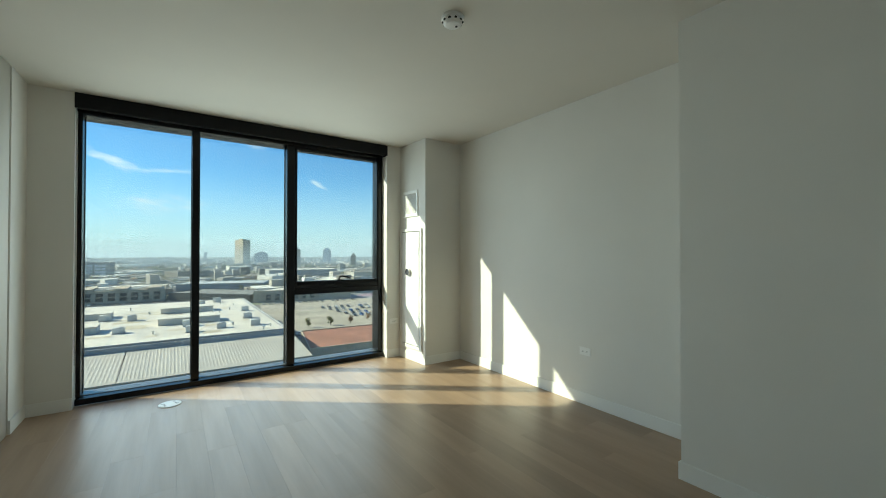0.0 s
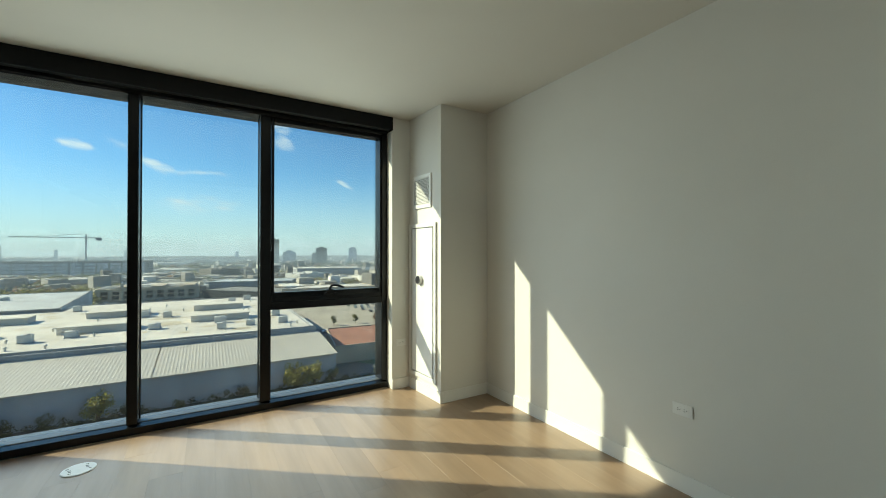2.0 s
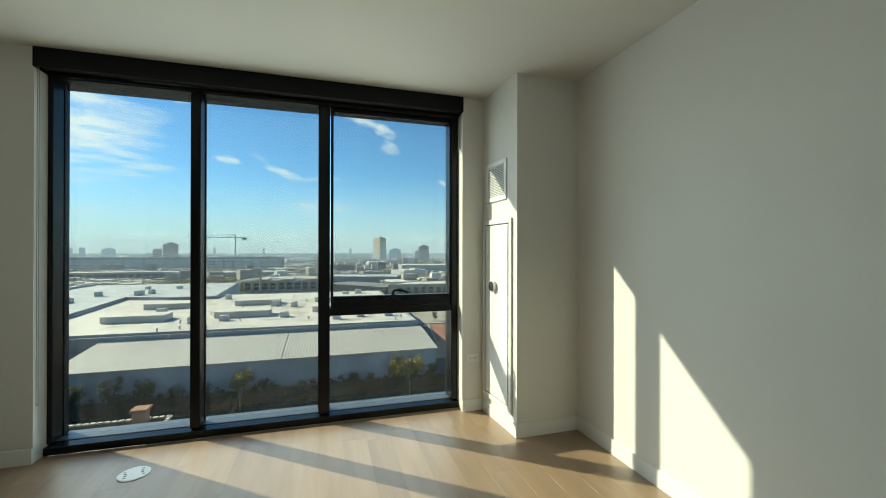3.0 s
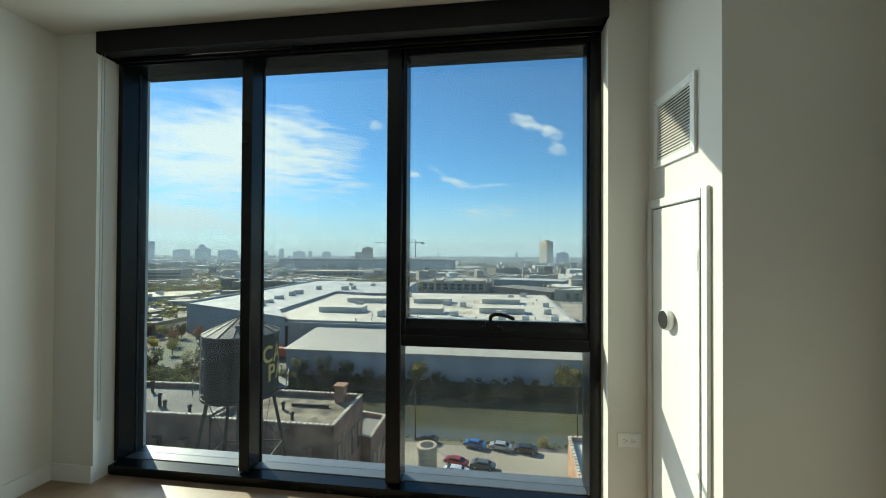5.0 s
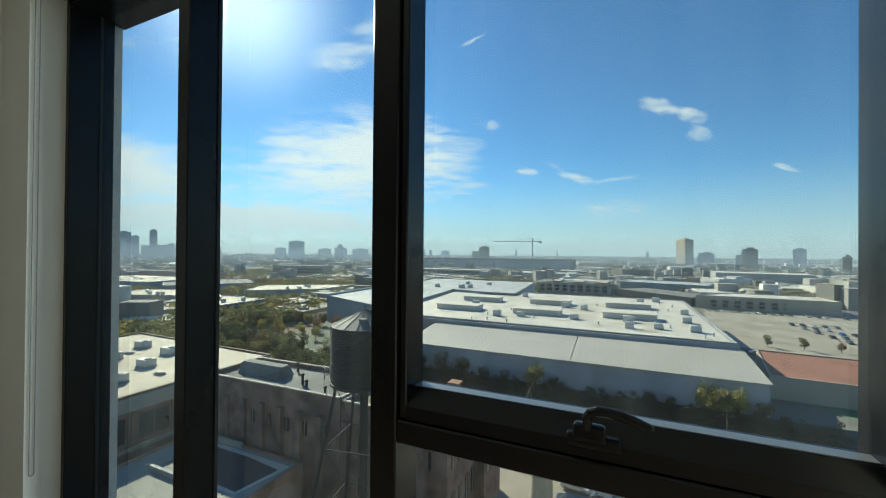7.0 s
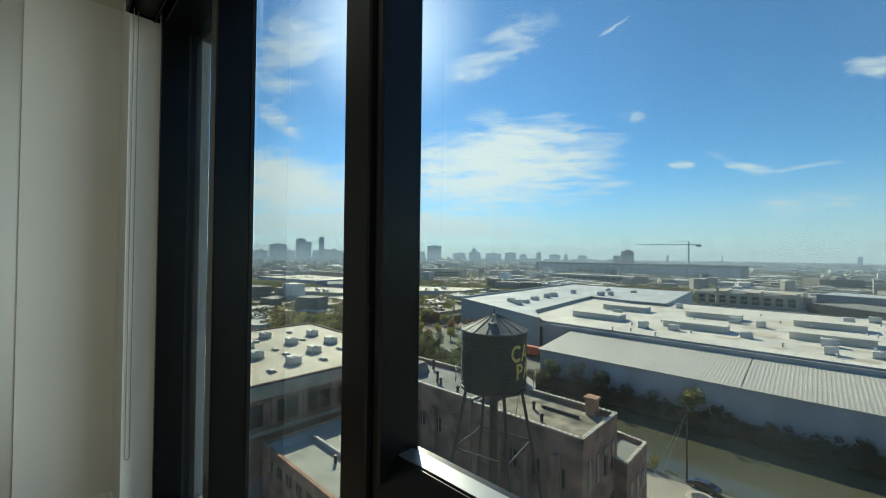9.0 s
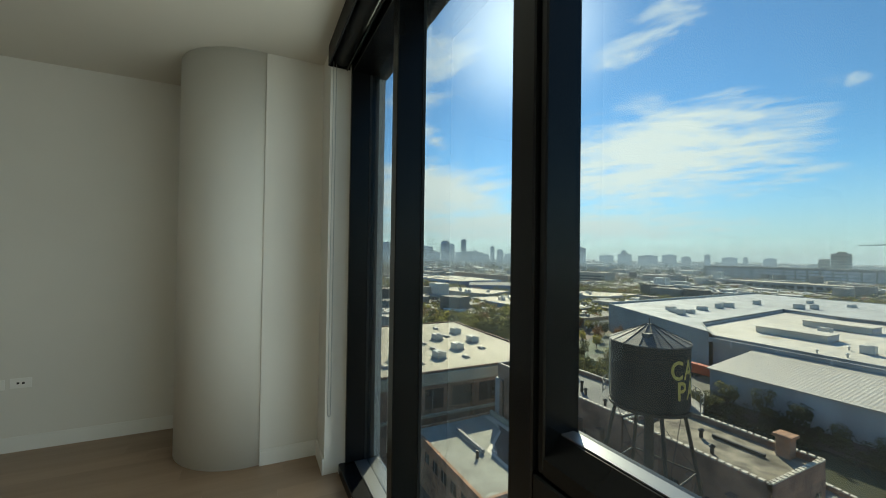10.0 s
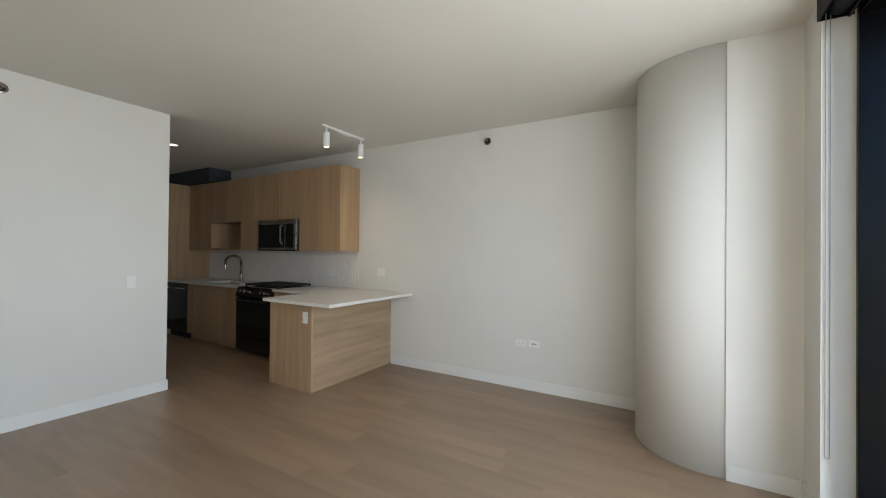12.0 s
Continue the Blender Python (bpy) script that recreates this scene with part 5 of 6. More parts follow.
facade_windows(ob_, "x", 12.6, 47, 60, G + 4, G + 10, 4, 1, 0.4)

stk_ = thing("chimney_stack", (-4.75, 43.3, G), "round weathered concrete chimney stack", "chimney")
sp = lathe([(1.35, G), (1.0, G + 20), (0.72, G + 20), (0.70, G + 16)], 36, (-4.75, 43.3, 0))
part("shaft", sp, CONC, stk_)
part("rim", lathe([(1.0, G + 19.4), (1.09, G + 19.45), (1.09, G + 19.95), (1.0, G + 20.01)], 36, (-4.75, 43.3, 0)), CONC, stk_)
part("flue", lathe([(0.70, G + 19.9), (0.70, G + 20.015)], 28, (-4.75, 43.3, 0)), SLOT, stk_, "dark flue mouth")

# ---- water tower ----
CATWALK = mat("grey_catwalk_steel", (0.24, 0.235, 0.22), 0.7)
TX, TY, TR = -22.1, 37.95, 3.32
wt = thing("water_tower", (TX, TY, G), "black wooden water tower on steel legs with yellow letters", "water tower")
tank = part("tank", lathe([(TR, -11.9), (TR, -6.3)], 64, (TX, TY, 0)), TANK, wt)
part("tank_roof", lathe([(TR + 0.15, -6.35), (TR + 0.15, -6.25), (1.7, -5.45), (0.25, -4.75)], 16, (TX, TY, 0)), TANKTOP, wt)
part("finial", rod((TX, TY, -4.75), (TX, TY, -4.2), 0.06, seg=8), RUSTY, wt)
for k in range(16):
    a = 2 * math.pi * k / 16
    c_, s_ = math.cos(a), math.sin(a)
    part("roof_seam", tube([(TX + (TR + 0.15) * c_, TY + (TR + 0.15) * s_, -6.24), (TX + 1.7 * c_, TY + 1.7 * s_, -5.44), (TX + 0.25 * c_, TY + 0.25 * s_, -4.74)], 0.035, 5), RUSTY, wt)
part("roof_hatch", box(TX + 0.6, TX + 1.3, TY - 1.9, TY - 1.3, -5.75, -5.35, 0.03), TANKTOP, wt)
for k in range(7):
    z = -11.6 + k * 0.82
    part("hoop", lathe([(TR + 0.012, z), (TR + 0.035, z + 0.01), (TR + 0.035, z + 0.05), (TR + 0.012, z + 0.06)], 48, (TX, TY, 0)), RUSTY, tank)
part("floor_deck", lathe([(TR - 0.1, -12.25), (TR + 0.15, -12.2), (TR + 0.15, -11.95), (TR - 0.1, -11.91)], 32, (TX, TY, 0)), RUSTY, wt)
F, R = Vector((0.579, -0.815, 0)), Vector((0.815, 0.579, 0))
ctr = Vector((TX, TY, 0))
for a in (20, 110, 200, 290):
    d = F * math.cos(radians(a)) + R * math.sin(radians(a))
    topp, foot = ctr + d * 2.95 + Vector((0, 0, -12.2)), ctr + d * 8.3 + Vector((0, 0, G))
    part("leg", rod(topp, foot, 0.17, seg=8), RUSTY, wt)
for zz in (-18.2, -25.5, -32.0):
    pts = []
    for a in (20, 110, 200, 290):
        d = F * math.cos(radians(a)) + R * math.sin(radians(a))
        pts.append(ctr + d * (2.95 + (8.3 - 2.95) * (-12.2 - zz) / (-12.2 - G)) + Vector((0, 0, zz)))
    for a, b in zip(pts, pts[1:] + pts[:1]):
        part("strut", rod(a, b, 0.085, seg=6), RUSTY, wt)
    up_ = []
    zu = zz + (6.0 if zz > -20 else 7.2)
    for a in (20, 110, 200, 290):
        d = F * math.cos(radians(a)) + R * math.sin(radians(a))
        up_.append(ctr + d * (2.95 + (8.3 - 2.95) * max(0, -12.2 - zu) / (-12.2 - G)) + Vector((0, 0, min(zu, -12.2))))
    for k in range(4):
        part("brace", rod(pts[k], up_[(k + 1) % 4], 0.03, seg=5), RUSTY, wt)
part("riser_pipe", rod((TX, TY, -12.2), (TX, TY, G), 0.42, seg=16), RUSTY, wt)
deck = bmesh.new()
for a in range(65, 130, 13):
    d0, d1 = (F * math.cos(radians(q)) + R * math.sin(radians(q)) for q in (a, a + 13))
    for r_, z_ in ((TR + 0.95, -11.0), (TR + 0.95, -10.5), (TR + 0.95, -11.75)):
        rod(ctr + d0 * r_ + Vector((0, 0, z_)), ctr + d1 * r_ + Vector((0, 0, z_)), 0.035, deck, 5)
    rod(ctr + d0 * (TR + 0.95) + Vector((0, 0, -11.75)), ctr + d0 * (TR + 0.95) + Vector((0, 0, -10.5)), 0.035, deck, 5)
    join(deck, prism([((ctr + d0 * TR).x, (ctr + d0 * TR).y), ((ctr + d1 * TR).x, (ctr + d1 * TR).y), ((ctr + d1 * (TR + 0.95)).x, (ctr + d1 * (TR + 0.95)).y), ((ctr + d0 * (TR + 0.95)).x, (ctr + d0 * (TR + 0.95)).y)], -11.82, -11.76))
part("walkway", deck, CATWALK, wt, "pale steel walkway and rail")
deck = bmesh.new()
for a in range(-118, -80, 12):
    d0, d1 = (F * math.cos(radians(q)) + R * math.sin(radians(q)) for q in (a, a + 12))
    for z_ in (-11.0, -10.4, -11.75):
        rod(ctr + d0 * (TR + 0.7) + Vector((0, 0, z_)), ctr + d1 * (TR + 0.7) + Vector((0, 0, z_)), 0.035, deck, 5)
    rod(ctr + d0 * (TR + 0.7) + Vector((0, 0, -11.75)), ctr + d0 * (TR + 0.7) + Vector((0, 0, -10.4)), 0.035, deck, 5)
part("walkway", deck, CATWALK, wt, "pale steel walkway and rail")
part("ladder", rod(ctr - R * (TR + 0.1) + Vector((0, 0, -6.5)), ctr - R * (TR + 0.1) + Vector((0, 0, -11.9)), 0.06, seg=6), HVAC, wt)


def wrapped_letter(ch, start, end, z0, z1):
    """A letter bent round the tank between two angles from the side that faces the flat."""
    cu = bpy.data.curves.new("letter", "FONT")
    cu.body, cu.offset, cu.resolution_u = ch, 0.02, 4
    tmp = bpy.data.objects.new("letter", cu)
    scene.collection.objects.link(tmp)
    me = bpy.data.meshes.new_from_object(tmp)
    bpy.data.objects.remove(tmp)
    bm = bmesh.new()
    bm.from_mesh(me)
    bpy.data.meshes.remove(me)
    bmesh.ops.subdivide_edges(bm, edges=[e for e in bm.edges if e.calc_length() > 0.15], cuts=4)
    bmesh.ops.triangulate(bm, faces=bm.faces[:])
    xs = [v.co.x for v in bm.verts]
    ys = [v.co.y for v in bm.verts]
    for v in bm.verts:
        u = (v.co.x - min(xs)) / (max(xs) - min(xs))
        w = (v.co.y - min(ys)) / (max(ys) - min(ys))
        a = radians(start + (end - start) * u)
        v.co = ctr + (F * math.cos(a) + R * math.sin(a)) * (TR + 0.045) + Vector((0, 0, z0 + (z1 - z0) * w))
    part("letter", bm, YELLOW, tank, "yellow painted letter " + ch)


wrapped_letter("C", 30, 50, -9.0, -7.35)
wrapped_letter("A", 52, 74, -9.0, -7.35)
wrapped_letter("P", 41, 57, -10.75, -9.15)
wrapped_letter("A", 59, 80, -10.75, -9.15)
sgn = thing("small_sign", (-24.0, 35.0, G), "small dark notice board below the water tower", "sign")
part("post", rod((-24.0, 35.0, G), (-24.0, 35.0, G + 9), 0.08), RUSTY, sgn)
part("board", box(-24.8, -23.2, 34.85, 34.95, G + 8.5, G + 10.2), SLOT, sgn)
for k in range(4):
    part("line_of_print", box(-24.6, -23.4, 34.80, 34.848, G + 8.75 + k * 0.33, G + 8.85 + k * 0.33), WALLW, sgn)


# ---- cars ----
def car(paint_name, color, label):
    paint = mat(paint_name, color, 0.3, metal=0.2, vary=0.04, scale=1.0, coat=0.6)
    t = thing("parked_car", (0, 0, 0), label, "car", "parked cars")
    bm = bmesh.new()
    prof = [(-2.3, 0.35), (-2.28, 0.85), (-1.5, 0.98), (-0.95, 1.40), (0.85, 1.46), (1.7, 1.02), (2.28, 0.92), (2.3, 0.35)]
    sides = [[bm.verts.new((x, s * (0.9 if z < 1.1 else 0.70), z)) for x, z in prof] for s in (-1, 1)]
    bm.faces.new(sides[0]); bm.faces.new(sides[1])
    for k in range(len(prof)):
        j = (k + 1) % len(prof)
        bm.faces.new((sides[0][k], sides[0][j], sides[1][j], sides[1][k]))
    bmesh.ops.bevel(bm, geom=bm.edges[:], offset=0.06, segments=1, affect="EDGES")
    body = part("body", bm, paint, t)
    gl_ = bmesh.new()
    for s in (-1, 1):
        vs = [gl_.verts.new((x, s * y, z)) for x, y, z in ((-1.25, 0.905, 1.04), (1.35, 0.905, 1.06), (0.80, 0.755, 1.38), (-0.88, 0.755, 1.34))]
        gl_.faces.new(vs)
    for q in (((-1.42, 1.05), (-1.02, 1.38)), ((1.60, 1.10), (0.95, 1.43))):
        (xa, za), (xb, zb) = q
        off = 0.03 if xa > 0 else -0.03
        gl_.faces.new([gl_.verts.new(c) for c in ((xa + off, -0.78, za), (xa + off, 0.78, za), (xb + off, 0.66, zb), (xb + off, -0.66, zb))])
    part("windows", gl_, WINDARK, body)
    for x in (-1.4, 1.4):
        for s in (-1, 1):
            w = part("wheel", rod((x, s * 0.72, 0.33), (x, s * 0.93, 0.33), 0.33, seg=14), SLOT, t)
            part("rim", rod((x, s * 0.9, 0.33), (x, s * 0.94, 0.33), 0.2, seg=10), HVAC, w)
    for s in (-1, 1):
        part("headlight", box(-2.33, -2.26, s * 0.62 - 0.16, s * 0.62 + 0.16, 0.66, 0.80), WHITE, body)
    return t


cars = {"w": car("white_car_paint", (0.7, 0.7, 0.7), "white parked car on asphalt"), "k": car("black_car_paint", (0.02, 0.02, 0.022), "black parked car on asphalt"),
        "b": car("blue_car_paint", (0.03, 0.14, 0.40), "bright blue parked car on asphalt"), "g": car("grey_car_paint", (0.10, 0.105, 0.11), "dark grey parked car on asphalt"),
        "r": car("red_car_paint", (0.30, 0.02, 0.02), "dark red parked car on asphalt"), "s": car("silver_car_paint", (0.42, 0.43, 0.44), "silver parked car on asphalt")}
first = set()
near = (("k", -11.8, 85.0, -12), ("b", -1.7, 84.2, -14), ("s", 3.6, 83.9, -12), ("k", 8.6, 83.4, -10), ("r", -4.9, 76.9, -20), ("w", -4.6, 73.7, 176), ("g", 0.2, 76.4, 172),
        ("g", 0.2, 71.8, 170), ("k", -4.7, 69.0, 176), ("w", -0.4, 67.8, 174), ("s", 17.0, 72, 60))
random.seed(8)
spots = [(c, x, y, G + 0.05, rz) for c, x, y, rz in near]
for row_ in range(5):
    for k in range(15):
        if random.random() < 0.62:
            spots.append((random.choice("wkgswkgskgwbr"), 96 + k * 4.6 - row_ * 1.5, 240 + row_ * 11.5 - k * 0.5, G + 0.05, 84))
for k in range(16):
    if random.random() < 0.6:
        spots.append((random.choice("wkgs"), 52 + k * 7.5, 199 - k * 0.4, G + 0.06, -4))
for k in range(17):
    if random.random() < 0.75:
        spots.append((random.choice("wkgs"), 58 + k * 4.4, 331 - k * 0.35, G + 0.05, 88))
for k in range(24):
    if random.random() < 0.7:
        spots.append((random.choice("wkgs"), -70 + k * 2.9, 396 + random.uniform(-0.5, 0.5), G, 90))
for k in range(14):
    spots.append((random.choice("wkgsr"), -66 + random.uniform(-55, 40), 300 + random.uniform(0, 12), G, random.choice((0, 90))))
for k in range(26):
    spots.append((random.choice("wkgsr"), -150 - random.uniform(0, 60), 120 + random.uniform(0, 45), G, random.choice((25, 115))))
for c, x, y, z, rz in spots:
    if c not in first:
        first.add(c)
        cars[c].matrix_world = pose(x, y, z, 0, 0, rz)
    else:
        copy_thing(cars[c], pose(x, y, z, 0, 0, rz))
trk_ = thing("truck_trailer", (-78, 147.5, G), "orange-red truck trailer beside the shed", "truck")
part("box_body", box(-82, -72, 140, 142.5, G + 1.2, G + 4.2, 0.05), mat("orange_red_trailer", (0.45, 0.09, 0.04), 0.5), trk_)
part("chassis", box(-82, -72, 140.3, 142.2, G + 0.9, G + 1.199), RUSTY, trk_)
for x in (-80.5, -79.2, -73.5):
    part("wheel", rod((x, 140.0, G + 0.5), (x, 142.5, G + 0.5), 0.5, seg=12), SLOT, trk_)


# ---- poles and wires ----
def pole(x, y, h, label):
    t = thing("utility_pole", (x, y, G), label, "utility pole")
    part("shaft", rod((x, y, G), (x, y, G + h), 0.16, seg=8, r2=0.11), BARK if h > 11 else HVAC, t)
    part("crossarm", box(x - 1.1, x + 1.1, y - 0.06, y + 0.06, G + h - 0.9, G + h - 0.75), BARK, t)
    return t


pole(-14.5, 85.4, 13.5, "weathered wooden utility pole by the river")
pole(19.0, 85.6, 13.0, "weathered wooden utility pole by the lot")
wires = thing("overhead_wires", (0, 85.5, G + 12), "thin sagging overhead wires between poles", "wires")
for dz in (0.0, -0.7):
    pts = [(-14.5 + 33.5 * k / 12, 85.5, G + 12.6 + dz - 1.6 * (1 - (k / 6 - 1) ** 2)) for k in range(13)]
    part("wire", tube(pts, 0.03, 4), RUSTY, wires)
for dx in (-3.5, -5.0):
    part("guy_wire", rod((-14.5, 85.4, G + 12.5), (-14.5 + dx, 82, G + 0.05), 0.025, seg=4), HVAC, wires)


# ---- trees ----
def leaves(centres, count, size, seed):
    rnd = random.Random(seed)
    vs, fs = [], []
    for cx, cy, cz, r in centres:
        for _ in range(count):
            while True:
                p = Vector((rnd.uniform(-1, 1), rnd.uniform(-1, 1), rnd.uniform(-1, 1)))
                if 0.25 < p.length < 1:
                    break
            p = Vector((cx, cy, cz)) + p * r
            a = Vector((rnd.gauss(0, 1), rnd.gauss(0, 1), rnd.gauss(0, 1))).normalized() * size * rnd.uniform(0.6, 1.3)
            b = a.orthogonal().normalized() * size * rnd.uniform(0.5, 1.0)
            i = len(vs)
            vs += [p - a, p + b, p + a, p - b]
            fs.append((i, i + 1, i + 2, i + 3))
    return vs, fs


def leaf_mesh(name, vs, fs, material):
    me = bpy.data.meshes.new(name)
    me.from_pydata([tuple(v) for v in vs], [], fs)
    me.materials.append(material)
    return me


def tree(seed, h, material, density=46):
    rnd = random.Random(seed)
    bm = bmesh.new()
    rod((0, 0, 0), (0.1, 0.05, h * 0.45), 0.22, bm, 8, 0.15)
    tips = []
    for k in range(13):
        a = k * 2.4 + rnd.uniform(-0.4, 0.4)
        s = Vector((0.1, 0.05, h * rnd.uniform(0.18, 0.45)))
        e = Vector((math.cos(a) * h * rnd.uniform(0.15, 0.32), math.sin(a) * h * rnd.uniform(0.15, 0.32), h * rnd.uniform(0.36, 0.94)))
        rod(s, e, 0.09, bm, 6, 0.03)
        tips.append((*e, h * rnd.uniform(0.10, 0.17)))
        m = s.lerp(e, 0.65)
        tips.append((m.x + rnd.uniform(-0.6, 0.6), m.y + rnd.uniform(-0.6, 0.6), m.z, h * rnd.uniform(0.08, 0.13)))
    wood = finish("trunk", bm, BARK)
    vs, fs = leaves(tips, density, h * 0.032, seed)
    return wood, leaf_mesh("crown", vs, fs, material)


kinds = [(tree(1, 8.0, LEAF[0]), "olive autumn tree with a loose crown"), (tree(2, 7.0, LEAF[1], 40), "yellow-leaved autumn tree with open gaps"),
         (tree(3, 9.0, LEAF[2]), "dull green tree with an uneven crown"), (tree(4, 7.5, LEAF[3], 36), "rust-coloured autumn tree with bare gaps")]


def plant(k, x, y, z, s, rz):
    (wood, crown), label = kinds[k]
    t = thing("tree", (x, y, z), label, "tree", "trees")
    t.matrix_world = Matrix.LocRotScale((x, y, z), Euler((0, 0, radians(rz))), (s, s, s * 1.05))
    for nm, me in (("trunk", wood), ("crown", crown)):
        o = new(nm, me)
        o.parent = t


random.seed(31)
for k, x, s in ((0, -58.5, 0.9), (0, -50, 0.95), (2, -43, 0.75), (0, -36, 0.6), (0, -29, 0.6), (1, -20.4, 1.2), (2, -15, 0.5), (0, -5, 0.45), (2, 9, 0.5), (0, 14, 0.45), (1, 22, 1.25), (1, 27.6, 1.2), (0, 33, 0.7)):
    plant(k, x, 118.6 + random.uniform(0, 1.2), G - 0.6, s, random.uniform(0, 360))
plant(1, 12.3, 86.8, G - 1.2, 0.45, 40)
plant(1, -20, 86.3, G - 0.5, 0.45, 100)
plant(0, -23, 86.6, G - 0.6, 0.4, 10)
for k in range(70):
    x = random.uniform(-150, -72)
    plant(random.choice((0, 2, 0, 1, 2, 3)), x, random.uniform(84, 112) - (x + 72) * 0.1, G, random.uniform(0.7, 1.15), random.uniform(0, 360))
for k in range(40):
    plant(random.choice((3, 0, 1, 2)), random.uniform(-190, -120), random.uniform(115, 170), G, random.uniform(0.6, 1.0), random.uniform(0, 360))
for k in range(10):
    plant(random.choice((0, 3)), 60 + k * 12, 215 + random.uniform(-4, 4), G, 0.6, random.uniform(0, 360))

rnd = random.Random(77)
cl = []
for k in range(640):
    x = rnd.uniform(-80, 48)
    y = rnd.uniform(116.8, 121.6)
    top_ = 1.2 + 2.6 * (0.5 + 0.5 * noise.noise(Vector((x * 0.11, 0.0, 3.0)))) * (0.4 + 0.6 * (y - 116.8) / 4.8)
    cl.append((x, y, G - 2.4 + rnd.uniform(0, 1.0) * (2.2 + top_), rnd.uniform(0.6, 1.5)))
vs, fs = leaves(cl, 46, 0.21, 5)
bank = new("bank_shrubs", leaf_mesh("bank_shrubs", vs, fs, LEAF[2]))
tagged(bank, "dark tangled shrubs along the far river bank", "shrubs", kind="stuff")
cl = [(rnd.uniform(-30, 44), rnd.uniform(85.6, 87.2), G - 0.5 + rnd.uniform(0, 0.8), rnd.uniform(0.3, 0.7)) for k in range(170)]
vs, fs = leaves(cl, 26, 0.13, 6)
tagged(new("bank_weeds", leaf_mesh("bank_weeds", vs, fs, LEAF[0])), "dry weeds along the near river bank", "weeds", kind="stuff")

# ---- the far city ----
rnd = random.Random(13)
bvs, bfs = [], []
CITYCOL = mat("far_city_blocks", (0.27, 0.25, 0.22), 0.85, vary=0.08, scale=0.02, per_island=0.55)
CITYLIGHT = mat("far_pale_roofs", (0.60, 0.575, 0.52), 0.8, vary=0.08, scale=0.02, per_island=0.25)
light_vs, light_fs = [], []


FOOTPRINTS = []
for ob in scene.objects:
    if ob.name.split(".")[0] in ("cream_roof_shed", "blue_warehouse", "orange_brick_row", "office_block", "factory_block", "silver_hall", "garage_block", "river_bridge"):
        pts = [c.matrix_basis.translation + v.co + ORIGIN[c] for c in ob.children if c.name.startswith(("wall", "deck")) for v in c.data.vertices]
        FOOTPRINTS.append((min(p.x for p in pts) - 3, max(p.x for p in pts) + 3, min(p.y for p in pts) - 3, max(p.y for p in pts) + 3))


def built_over(x, y):
    return any(a < x < b and c < y < d_ for a, b, c, d_ in FOOTPRINTS) or (-175 < x < 60 and y < 352) or (-85 < x < 60 and y < 530) or (60 <= x < 220 and y < 400) or (x > -170 and y < 180) or y < 84


KEEP_OUT = ((-175, 60, 0, 460), (60, 220, 0, 385), (-480, -75, 790, 880), (100, 230, 570, 670), (-310, -166, 545, 615), (-300, -195, 140, 325), (-530, -255, 140, 345), (-570, -380, 290, 500), (-6, 100, 440, 520))


def blocked(x, y):
    return any(a < x < b and c < y < d_ for a, b, c, d_ in KEEP_OUT) or (x > -200 and y < 180)


for k in range(9500):
    a = radians(rnd.uniform(-84, 50))
    d = 230 * (3600 / 230) ** rnd.random()
    x, y = d * math.sin(a), d * math.cos(a)
    if blocked(x, y):
        continue
    big = rnd.random() < 0.15
    sx, sy = (rnd.uniform(25, 80), rnd.uniform(18, 45)) if big else (rnd.uniform(7, 16), rnd.uniform(7, 14))
    h = rnd.uniform(3.5, 7.5) if rnd.random() < 0.93 else rnd.uniform(9, 18)
    V, Fc = (light_vs, light_fs) if rnd.random() < (0.5 if big else 0.22) else (bvs, bfs)
    rz = radians(28 if rnd.random() < 0.3 else 2)
    blocks = [(0, 0, sx, sy, 0, h)]
    if big and d < 900:
        # a low parapet line, a taller bay and small roof plant
        blocks.append((rnd.uniform(-0.3, 0.3) * sx, rnd.uniform(-0.2, 0.2) * sy, sx * 0.25, sy * 0.4, h, h + rnd.uniform(1.2, 2.6)))
        for _ in range(7):
            blocks.append((rnd.uniform(-0.45, 0.45) * sx, rnd.uniform(-0.45, 0.45) * sy, rnd.uniform(1.5, 4), rnd.uniform(1.2, 3), h, h + rnd.uniform(0.8, 1.8)))
    for ox, oy, wx, wy, za, zb in blocks:
        i = len(V)
        for zz in (G + za, G + zb):
            for ux, uy in ((-1, -1), (1, -1), (1, 1), (-1, 1)):
                px, py = ox + ux * wx / 2, oy + uy * wy / 2
                V.append((x + px * math.cos(rz) - py * math.sin(rz), y + px * math.sin(rz) + py * math.cos(rz), zz))
        Fc += [(i, i + 1, i + 5, i + 4), (i + 1, i + 2, i + 6, i + 5), (i + 2, i + 3, i + 7, i + 6), (i + 3, i, i + 4, i + 7), (i + 4, i + 5, i + 6, i + 7)]
tagged(new("far_city_blocks", leaf_mesh("far_city_blocks", bvs, bfs, CITYCOL)), "low city blocks spreading to the horizon", "city", kind="stuff")
tagged(new("far_pale_roofs", leaf_mesh("far_pale_roofs", light_vs, light_fs, CITYLIGHT)), "pale flat warehouse roofs in the distance", "city", kind="stuff")
# Greyer than the near leaves: distance haze mixed into the colour.
HAZEWOOD = mat("distant_woods", (0.17, 0.165, 0.125), 0.8, vary=0.15, scale=0.01, per_island=0.35)
